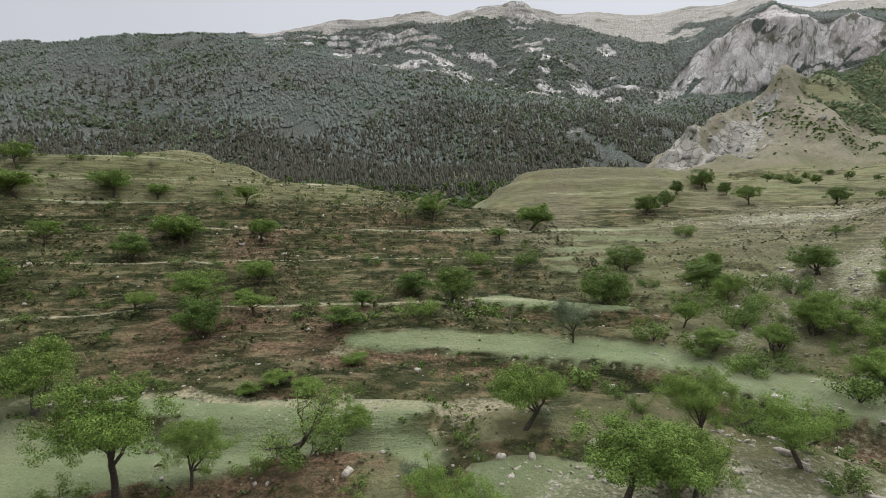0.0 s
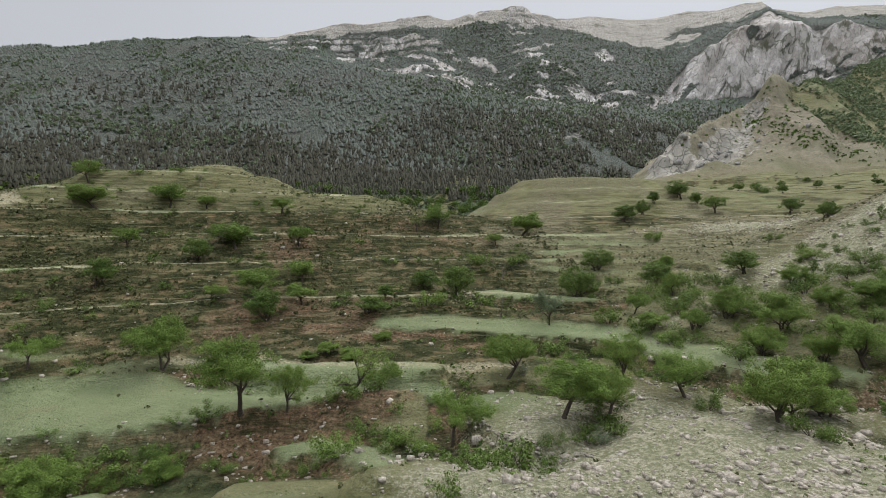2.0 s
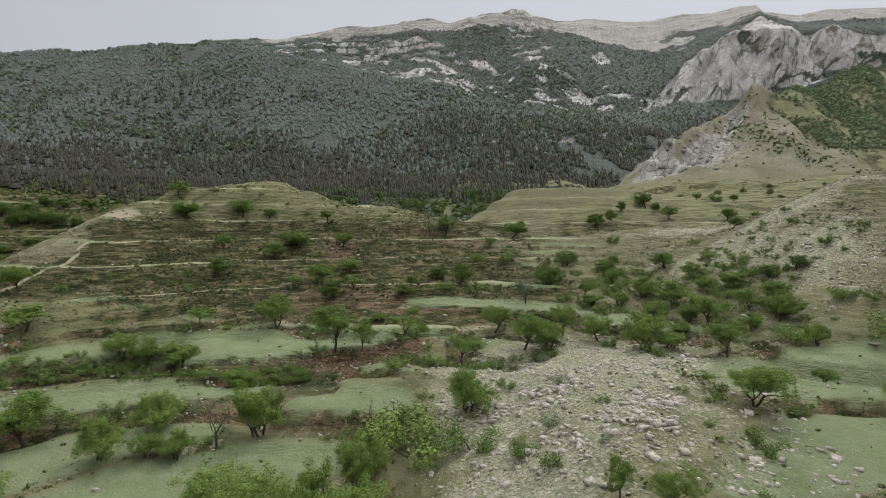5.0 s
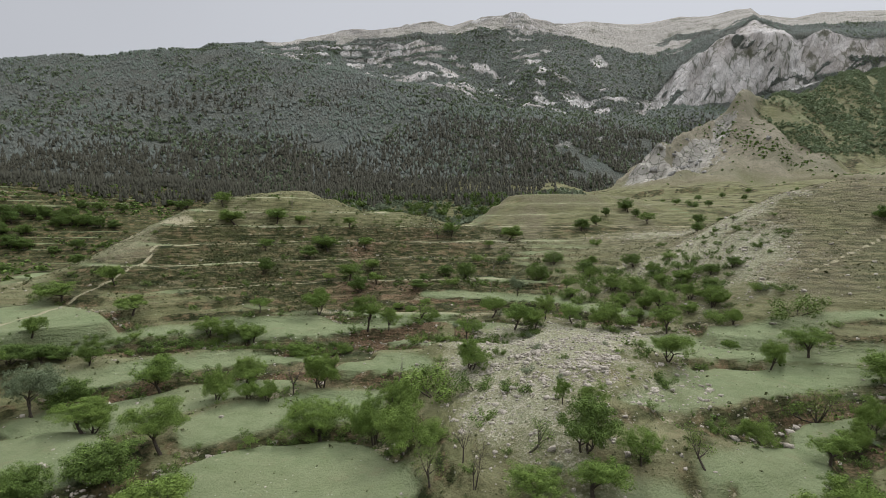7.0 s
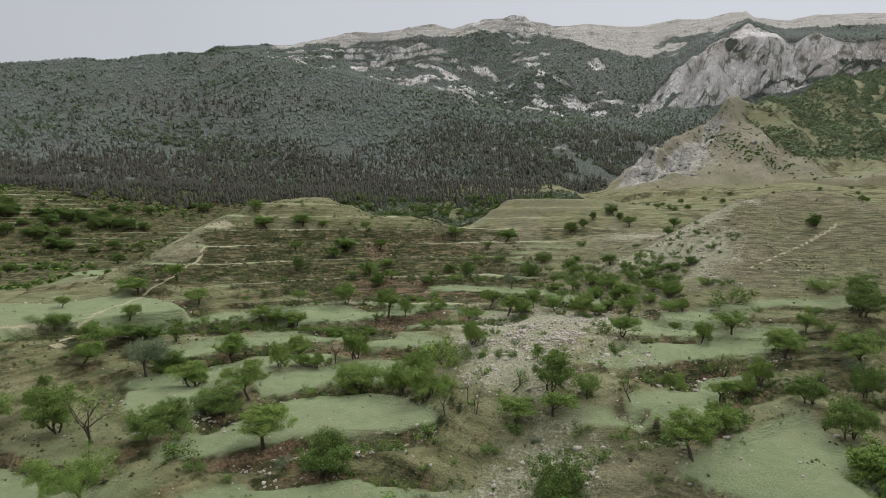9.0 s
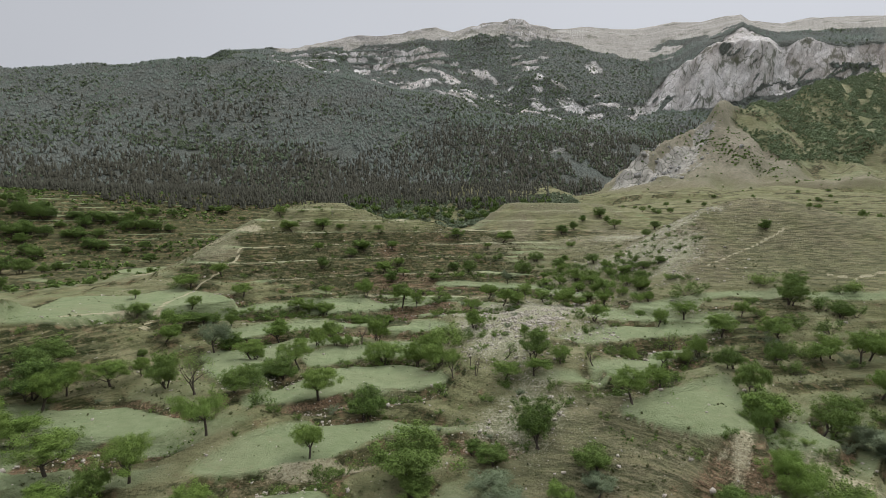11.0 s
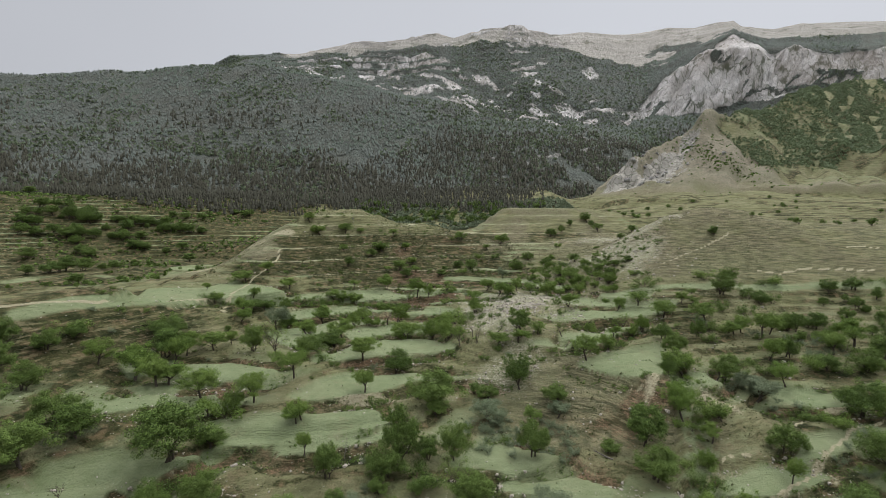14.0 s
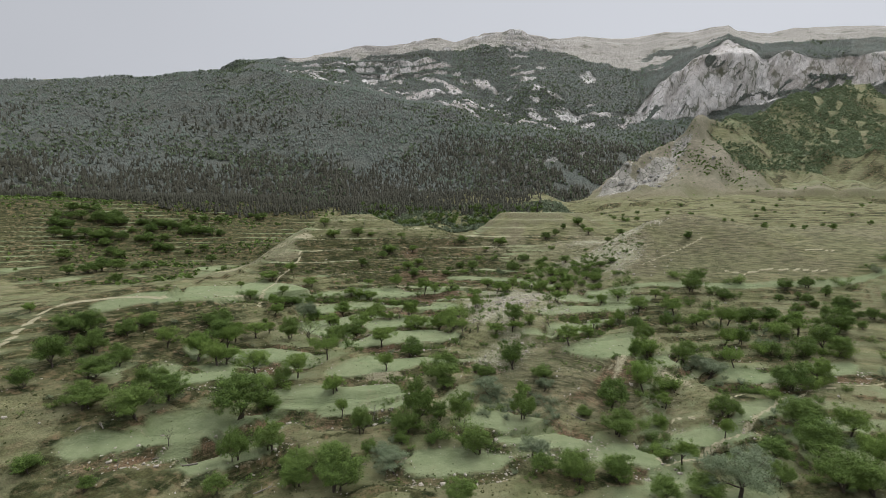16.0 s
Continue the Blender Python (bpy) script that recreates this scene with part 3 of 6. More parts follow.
def meadow_steps(x, y, z):
    """Levels the ground at each meadow. Gives the height, how much is meadow, and the worn bank round it."""
    shape = np.shape(x)
    x, y, z = np.ravel(x), np.ravel(y), np.array(z, float).ravel()
    whole, rim = np.zeros(len(x)), np.zeros(len(x))
    wave = 0.35 * rough(x, y, 8, 2, 3) + 0.6 * rough(x, y, 25, 0, 2) - 0.3
    for high, corners in FIELDS:
        cx, cy = zip(*corners)
        ids = np.nonzero((x > min(cx) - 7) & (x < max(cx) + 7) & (y > min(cy) - 7) & (y < max(cy) + 7))[0]
        if not len(ids):
            continue
        out = beyond(x[ids], y[ids], corners) + wave[ids]
        m, own = 1 - ramp(out, 0.0, 1.3), z[ids]
        below = ramp(high - own, -0.8, 0.5)  # the bank is barer on the downhill side
        own = own - 1.2 * below * ramp(out, 0.1, 1.4) * (1 - ramp(out, 2.0, 8.0))
        z[ids] = own * (1 - m) + (high + 0.4 * np.clip(own - high, -3, 3)) * m
        whole[ids] = np.maximum(whole[ids], 1 - ramp(out, -0.5, 0.5 + 2.6 * (1 - below)))
        rim[ids] = np.maximum(rim[ids], inside(out, 0.2, 2.2 + 2.6 * below, 0.6) * (0.45 + 0.55 * below))
    return z.reshape(shape), whole.reshape(shape), (rim * (1 - whole)).reshape(shape)


def terrace(z, step, flat, lean):
    """Steps of that height: level for the share flat of each step, then a bank. Gives the height and how level it is."""
    q = z / step
    k = np.floor(q)
    f = q - k
    bank = np.clip((f - flat) / (1 - flat), 0, 1)
    high = np.where(f < flat, lean * f / flat, lean + (1 - lean) * bank * bank * (3 - 2 * bank))
    level = 1 - ramp(f, flat - 0.06, flat + 0.05)
    return step * (k + high), level * ramp(f, -0.02, 0.06)


def regions(x, y):
    """How far each place belongs to the terraced hill, the valley fields, the smooth right-hand hills and the rubble."""
    hill = inside(x, -118, 22, 14) * inside(y, 47, 175, 7) + inside(x, -520, -145, 10) * inside(y, 70, 420, 12) + inside(x, 12, 112, 12) * inside(y, 120, 290, 20)
    slope = inside(x + 0.25 * (y - 40), 74, 420, 10) * inside(y, 18, 135, 10)
    flank = inside(x + 0.16 * (y - 100), -150, -103, 9) * inside(y, 66, 175, 9) + 0.7 * inside(x, -185, -140, 10) * inside(y, 66, 92, 8)
    stones = mound(x, y, 18, 8, 13, 19, 15, 1.15) + mound(x, y, 74, 60, 15, 14, 20, 1.1) + mound(x, y, 4, -16, 5, 22, 10, 0.9)
    stones = stones + mound(x, y, 82, 120, 20, 9, 150, 0.8) + mound(x, y, 66, 32, 12, 9, 0, 0.5) + mound(x, y, 6, -46, 14, 6, 0, 0.7) + mound(x, y, 26, 27, 15, 8, 10, 0.75) + mound(x, y, 46, 68, 26, 9, 40, 0.6)
    stones = stones + mound(x, y, 252, 472, 46, 24, 36, 1.1) + mound(x, y, 306, 470, 9, 40, 25, 0.6)
    stones = stones + 0.75 * line_near(x, y, STONY_CREST)
    brow = mound(x, y, -114, -46, 15, 26, -25, 1.2)  # bare slope below the left-hand path
    bluff = mound(x, y, 30, -61, 17, 12, 150, 1.7) * (1 - line_near(x, y, GULLY))
    return np.clip(hill, 0, 1), np.clip(slope, 0, 1), np.clip(flank, 0, 1), np.clip(stones, 0, 1), np.clip(bluff, 0, 1), np.clip(brow, 0, 1)


# trodden paths: points along each, and half its width
PATHS = (
    (((37, -99), (53, -92), (67, -83), (74, -78), (84, -71), (95, -68), (121, -63)), 0.34),
    (((68, -71), (85, -62), (93, -62)), 0.29),
    (((43, -85), (50, -81), (58, -79)), 0.26),
    (((82, 33), (88, 35), (103, 41), (120, 49)), 0.26),
    (((120, 27), (128, 25), (140, 27), (152, 25), (165, 21)), 0.40),
    (((165, 38), (174, 38), (179, 35)), 0.40),
    (((-130, -95), (-132, -85), (-136, -73), (-138, -62), (-137, -56), (-128, -50), (-115, -39), (-106, -20), (-99, 0)), 0.55),
    (((-91, -10), (-97, 14), (-99, 44), (-95, 60), (-97, 74)), 0.42),
)


FOOT_ROAD = (((66, 19), (77, 15), (91, 12), (116, 16), (139, 16), (170, 13), (220, 8)), 1.7)
BROW_SHELF = (((-126, -54), (-119, -43), (-111, -33), (-103, -22), (-99, -2), (-88, 12), (-80, 22)), 2.6)
CRAG_EDGE = (((205, 448), (240, 466), (285, 490), (305, 498)), 14.0)
STONY_CREST = (((66, 72), (77, 80), (85, 79), (93, 75), (103, 71)), 5.0)
GULLY = (((51, -51), (50, -60), (47, -70), (44, -80), (40, -90)), 3.0)
TUMBLED_WALL = (((0, 35), (3, 31), (6, 27), (8, 26), (12, 25)), 0.28)


def line_near(x, y, line):
    """1 along a line through the given points, 0 beyond about twice its half width."""
    points, half = line
    near = np.zeros(np.shape(x))
    for (ax, ay), (bx, by) in zip(points, points[1:]):
        lx, ly = bx - ax, by - ay
        u = np.clip(((x - ax) * lx + (y - ay) * ly) / (lx * lx + ly * ly), 0, 1)
        near = np.maximum(near, 1 - ramp(np.hypot(x - ax - u * lx, y - ay - u * ly), half * 0.6, half * 1.8))
    return near


def path_near(x, y):
    return np.maximum.reduce([line_near(x, y, path) for path in PATHS])


def ground_shape(x, y):
    """Height of the ground, and its layers: meadow, soil, dry grass, stones, track."""
    z0 = base_height(x, y)
    hill, slope, flank, stones, bluff, brow = regions(x, y)
    z0 = z0 + 1.3 * rough(x, y, 34, 0, 4) * (1 - 0.5 * hill) + 1.5 * mound(x, y, 18, 8, 13, 18, 15, 1.0)
    z0 = z0 - 2.2 * line_near(x, y, GULLY)
    nose = mound(x, y, 236, 452, 34, 27, 34, 1.0)
    z0 = z0 + nose * (16 * np.abs(rough(x + 0.5 * y, 0.35 * y, 24, 3, 4)) - 4 + 4 * rough(x, y, 14, 1, 3))
    patch, worn = rough(x, y, 17, 4, 4), rough(x, y, 40, 5, 3)
    field_z, field_level = terrace(z0 + 0.5 * patch, 1.9, np.clip(0.74 + 0.25 * worn, 0.5, 0.88), 0.35)
    field_z = field_z - 0.5 * patch
    across = 1 - ramp(x, -160, -120)
    hill_z, hill_level = terrace(z0 + 0.9 + 0.7 * worn, 5.9, np.clip(0.15 + 0.08 * worn, 0.09, 0.3), 0.06)
    low_z, low_level = terrace(z0 + 1.2 + 0.5 * worn, 3.3, np.clip(0.27 + 0.16 * worn, 0.12, 0.5), 0.12)
    hill_z = (hill_z - 0.9 - 0.7 * worn) * (1 - across) + (low_z - 1.2 - 0.5 * worn) * across
    hill_level = (hill_level * (1 - across) + low_level * across)
    ledge_z, ledge = terrace(hill_z + 0.9 * rough(x, y, 26, 2, 3), 1.7, np.clip(0.5 + 0.3 * patch, 0.3, 0.7), 0.2)  # trodden ledges between the paths
    hill_z = hill_z + 0.75 * (1 - across) * (ledge_z - hill_z - 0.9 * rough(x, y, 26, 2, 3)) * ramp(rough(x, y, 45, 3, 2), -0.45, -0.1)
    z = field_z * (1 - hill) + hill_z * hill
    level = field_level * (1 - hill) + hill_level * hill * np.clip(0.75 + 1.2 * worn, 0.25, 1)
    soft = slope + 0.9 * ramp(x, 105, 140) * ramp(y, 90, 125) + flank + stones * 0.9 + bluff + brow + ramp(spur(x, y), 75, 95) + ramp(y, 300, 340)
    soft = np.clip(soft + (1 - hill) * ramp(rough(x, y, 55, 1, 3), 0.25, 0.6) * 0.6, 0, 1)
    z = z * (1 - soft) + z0 * soft
    level = level * (1 - soft) * np.clip(0.70 + 0.25 * (1 - ramp(y, -40, -10)) + 0.9 * patch + 0.2 * hill - 0.1 * (1 - ramp(x, -150, -130)) * ramp(y, 40, 90), 0, 1)
    z, hay, rim = meadow_steps(x, y, z)
    level = np.maximum(level * np.where(hill > 0.3, 0.95 - 0.2 * across, 0.34 + 0.34 * (1 - ramp(y, -58, -38)) * (1 - bluff)), hay)
    bank = 1 - level
    z = z + bank * 0.4 * rough(x, y, 6, 1, 4) + 0.06 * rough(x, y, 3.0, 3, 3) + stones * 0.5 * rough(x, y, 4, 2, 4)
    fields = 1 - np.clip(hill + slope + flank + stones, 0, 1)
    upper = ramp(z0 + 3 * patch, 45, 50) * (1 - across)  # the top of the terraced hill is smooth turf
    soil = bank * (0.5 * patch + 0.62 * rim + 0.04 * fields) * (1 - slope) * (1 - flank) * (1 - 0.85 * bluff) * (1 - upper) + bluff * (0.16 + 0.5 * patch)
    soil = soil + mound(x, y, -17, 37.5, 10, 3.2, 14, 1.0) * (0.8 + 0.7 * patch) + (0.55 + 0.8 * patch) * mound(x, y, -20, 88, 26, 22, 0, 0.9) * bank + (0.5 * patch - 0.05) * mound(x, y, 12, -36, 22, 14, 20, 1.0) * bank
    soil = soil * (1 - mound(x, y, 30, -24, 20, 10, 15, 0.8))
    scrub = np.clip(hill * (1 - upper) * (0.95 + 0.5 * patch) + rim * (0.85 + 0.8 * worn) + mound(x, y, -37, 29, 12, 3.5, 14, 1.2) + mound(x, y, -16, 28, 9, 1.8, 8, 0.9) + 0.55 * fields * bank * ramp(rough(x, y, 13, 5, 3), 0.05, 0.4) + 0.6 * fields * (1 - field_level) * ramp(rough(x, y, 19, 2, 3), -0.3, 0.2) + brow * 0.8 + 0.35 * fields * (1 - ramp(x, -75, -45)) * (1 - ramp(y, -75, -45)), 0, 1) * (1 - slope) * (1 - bluff)
    ridge = spur(x, y)
    dry = slope * (0.8 + 0.5 * patch) + flank + ramp(ridge, 70, 90) * (0.95 + 0.4 * patch) + mound(x, y, 62, 206, 36, 16, 0, 0.9) + bluff + 0.15 * brow + hill * (0.8 * patch - 0.05) * (1 - 0.8 * across)
    dry = dry + 0.4 * inside(x, 0, 80, 10) * inside(y, 10, 66, 8) * (0.7 + patch) + 0.5 * inside(x, 10, 110, 12) * inside(y, 80, 300, 20)
    lush = behind_ridge(x, y)
    meadow = np.clip(level * (1 - 0.75 * stones) + 0.30 * flank + 0.10 * upper * hill + 0.08 * ledge * hill * (1 - across) * (1 + patch) + 0.9 * line_near(x, y, FOOT_ROAD) + 0.9 * line_near(x, y, BROW_SHELF) * (0.8 + 0.6 * patch) + 0.28 * lush * (0.8 + 1.0 * patch) + 0.06 * across * hill * (0.6 + patch), 0, 1)
    edge = rim * ramp(rough(x, y, 21, 3, 3), -0.1, 0.25)
    track = np.maximum.reduce([path_near(x, y), 0.75 * edge * inside(rim, 0.35, 0.9, 0.12), 0.62 * hill_level * hill * (1 - across) * (1 - flank), 0.40 * flank * (1 + 0.6 * patch), mound(x, y, -101, 93, 5, 3, 0, 1.0), mound(x, y, 56, -64, 6, 2.4, -35, 0.75), mound(x, y, 40, -64, 1.6, 7, -35, 0.7), mound(x, y, -30, -61, 9, 1.5, 22, 0.85), 0.4 * fields * 4 * field_level * (1 - field_level) * ramp(rough(x, y, 25, 1, 3), -0.3, 0.1)])
    ribs = rough(0.6 * x - 0.8 * y + 12 * worn, 0.3 * (0.8 * x + 0.6 * y), 26, 5, 4)
    crag = np.clip(mound(x, y, 238, 458, 36, 28, 34, 1.0) * (0.72 + 0.9 * ribs) + 0.9 * mound(x, y, 206, 446, 20, 16, 30, 1.0) + 0.6 * line_near(x, y, CRAG_EDGE) * (0.55 + 0.9 * ribs) + 0.06 * ramp(ridge, 90, 110) * (1 - ramp(x, 330, 400)) + mound(x, y, 300, 500, 30, 9, 20, 0.5) * (0.4 + ribs), 0, 1)
    return z, meadow, np.clip(soil, 0, 1), np.clip(scrub, 0, 1), np.clip(dry, 0, 1) * (1 - lush), np.clip(stones * (0.75 + 0.4 * patch) * (1 - ramp(y, 300, 340)), 0, 1), np.clip(track, 0, 1), crag, np.clip(0.85 * hill + slope + 0.7 * flank + 0.45 * fields + 0.6 * bluff + 0.7 * brow, 0, 1) * (1 - ramp(y, 150, 200)), ramp(ridge + 8 * patch, 80, 112) * (1 - 0.9 * lush)


def spaced(lo, a, b, hi, fine, grow, reach, back=0.0):
    """Numbers from lo to hi, close together from a to b and ever wider apart beyond, most of all past reach."""
    mid = list(np.arange(a, b + fine, fine))
    down, up, d = [], [], fine
    v = mid[0]
    while v > lo:
        d *= back or (grow if v > -reach else 1.12)
        v -= d
        down.append(v)
    v, d = mid[-1], fine
    while v < hi:
        d *= grow if v < reach else 1.12
        v += d
        up.append(v)
    return np.array(down[::-1] + mid + up)


def sheet(name, material, px, py, pz, layers):
    """One mesh from a grid of points, with smooth shading and named layers."""
    rows, cols = px.shape
    co = np.stack([px, py, pz], -1).reshape(-1, 3).astype(np.float32)
    k = np.arange(rows * cols).reshape(rows, cols)
    quads = np.stack([k[:-1, :-1], k[:-1, 1:], k[1:, 1:], k[1:, :-1]], -1).reshape(-1, 4)
    me = mesh_from(name, co, quads, 4, material)
    me.polygons.foreach_set("use_smooth", np.ones(len(quads), bool))
    for key, value in layers.items():
        me.attributes.new(key, "FLOAT", "POINT").data.foreach_set("value", np.asarray(value, np.float32).ravel())
    return new(name, me)


def mesh_from(name, co, faces, corners, material):
    me = bpy.data.meshes.new(name)
    me.vertices.add(len(co))
    me.vertices.foreach_set("co", np.asarray(co, np.float32).ravel())
    me.loops.add(len(faces) * corners)
    me.loops.foreach_set("vertex_index", np.asarray(faces, np.int32).ravel())
    me.polygons.add(len(faces))
    me.polygons.foreach_set("loop_start", np.arange(0, len(faces) * corners, corners, dtype=np.int32))
    me.polygons.foreach_set("loop_total", np.full(len(faces), corners, np.int32))
    me.materials.append(material)
    me.update(calc_edges=True)
    me.validate()
    return me


# ---- ground ----
gx, gy = np.meshgrid(spaced(-2600, -110, 110, 2600, 1.1, 1.013, 430), spaced(-1500, -115, 134, 3000, 1.1, 1.0095, 600, 1.1))
gz, g_meadow, g_soil, g_scrub, g_dry, g_stone, g_track, g_crag, g_trod, g_ridge = ground_shape(gx, gy)
ground = sheet("ground", GROUND, gx, gy, gz, {"meadow": g_meadow, "soil": g_soil, "scrub": g_scrub, "dry": g_dry, "stone": g_stone, "track": g_track, "crag": g_crag, "trod": g_trod, "ridge": g_ridge})
tagged(ground, "terraced grassy hillside with pale meadow strips and earthen banks", "ground", kind="structure")


def height(x, y):
    return float(ground_shape(np.array([float(x)]), np.array([float(y)]))[0][0])


# ---- mountain: lines along it from the foot to the skyline, as degrees to the right, metres away and metres up ----
CENTRE = (0.0, -100.0)
FOOT = ((-50.8, 620, 73), (-45.1, 569, 74), (-35.9, 526, 71), (-29.1, 511, 72), (-23.9, 499, 72), (-18.4, 492, 73), (-12.5, 488, 73), (-6.3, 489, 71), (0, 497, 72), (6.4, 510, 74), (12.5, 539, 78), (18.4, 597, 84), (23.9, 696, 95), (29, 796, 108), (33.5, 840, 116), (37.7, 889, 124), (41.4, 943, 127), (49.1, 1094, 134))
WOOD = ((-50.5, 937, 164), (-44.7, 858, 163), (-35.5, 770, 158), (-28.7, 726, 154), (-23.6, 687, 153), (-18.1, 656, 152), (-12.3, 631, 151), (-6.1, 630, 153), (0.2, 637, 155), (6.4, 651, 157), (12.6, 693, 160), (18.4, 766, 167), (23.9, 871, 181), (28.9, 920, 187), (33.5, 977, 192), (37.6, 1040, 197), (41.3, 1109, 202), (49, 1305, 216))
CREST = ((-50.2, 1493, 340), (-44.4, 1338, 345), (-37.2, 1201, 347), (-33, 1140, 354), (-28.4, 1087, 363), (-23.3, 1031, 363), (-17.8, 973, 340), (-12, 896, 301), (-6, 831, 269), (0.2, 787, 244), (6.5, 771, 214), (12.6, 785, 203), (18.4, 829, 198), (23.9, 926, 217), (28.9, 1024, 232), (37.6, 1145, 238), (48.9, 1411, 249))
SHELF = ((-50.2, 1650, 339), (-44.4, 1478, 347), (-37.2, 1326, 358), (-33, 1260, 365), (-28.3, 1200, 372), (-23.3, 1161, 397), (-17.8, 1131, 384), (-12, 1039, 340), (-5.9, 982, 309), (0.3, 937, 282), (6.5, 902, 250), (12.6, 908, 238), (18.4, 934, 234), (23.8, 1035, 262), (28.8, 1121, 275), (37.4, 1229, 332), (48.8, 1468, 330))
BAND = ((-50.2, 1744, 319), (-41, 1479, 344), (-28.3, 1269, 375), (-23.2, 1258, 435), (-17.7, 1256, 441), (-13.7, 1206, 423), (-9.5, 1163, 401), (-5.9, 1134, 395), (-2.1, 1110, 404), (0.4, 1097, 374), (3.5, 1048, 328), (6.5, 1003, 315), (9.6, 1000, 328), (12.6, 1001, 326), (15.5, 1014, 305), (18.4, 1029, 300), (21.7, 1056, 301), (23.8, 1100, 360), (25.8, 1118, 373), (27.2, 1132, 399), (28.7, 1147, 413), (30.1, 1163, 426), (31.9, 1185, 413), (33.2, 1203, 403), (35.3, 1234, 416), (37.3, 1266, 410), (39.9, 1312, 418), (48.7, 1525, 428))
UPPER = ((-50.2, 1871, 299), (-41, 1586, 326), (-28.3, 1359, 386), (-23.2, 1334, 463), (-17.7, 1319, 472), (-13.7, 1282, 474), (-9.5, 1253, 477), (-5.8, 1233, 481), (-2.1, 1227, 484), (0.4, 1227, 486), (3.5, 1229, 489), (6.6, 1235, 492), (9.6, 1244, 488), (12.6, 1257, 484), (15.5, 1257, 466), (18.4, 1261, 443), (21.7, 1244, 423), (23.7, 1253, 434), (25.8, 1264, 454), (27.2, 1274, 461), (28.7, 1284, 477), (30.1, 1301, 490), (31.9, 1327, 471), (33.2, 1347, 465), (35.3, 1381, 472), (37.3, 1416, 474), (39.9, 1468, 479), (48.7, 1706, 487))
SKYLINE = ((-50.3, 1951, 256), (-41.1, 1653, 284), (-37.2, 1566, 311), (-28.3, 1416, 380), (-26.8, 1397, 440), (-24.2, 1367, 477), (-20.5, 1374, 488), (-17.7, 1382, 507), (-14.2, 1360, 518), (-11.9, 1349, 530), (-10.1, 1342, 539), (-7, 1333, 540), (-1.5, 1326, 558), (0.4, 1327, 549), (4.7, 1357, 583), (7.8, 1384, 599), (11.4, 1414, 574), (12.6, 1425, 576), (15.5, 1456, 591), (18.3, 1490, 589), (21.1, 1529, 595), (23.7, 1507, 595), (26.2, 1486, 574), (28.6, 1465, 572), (29.8, 1501, 584), (30.5, 1543, 578), (33.2, 1609, 575), (35.3, 1650, 590), (37.3, 1693, 594), (39.8, 1754, 597), (48.7, 2038, 605))


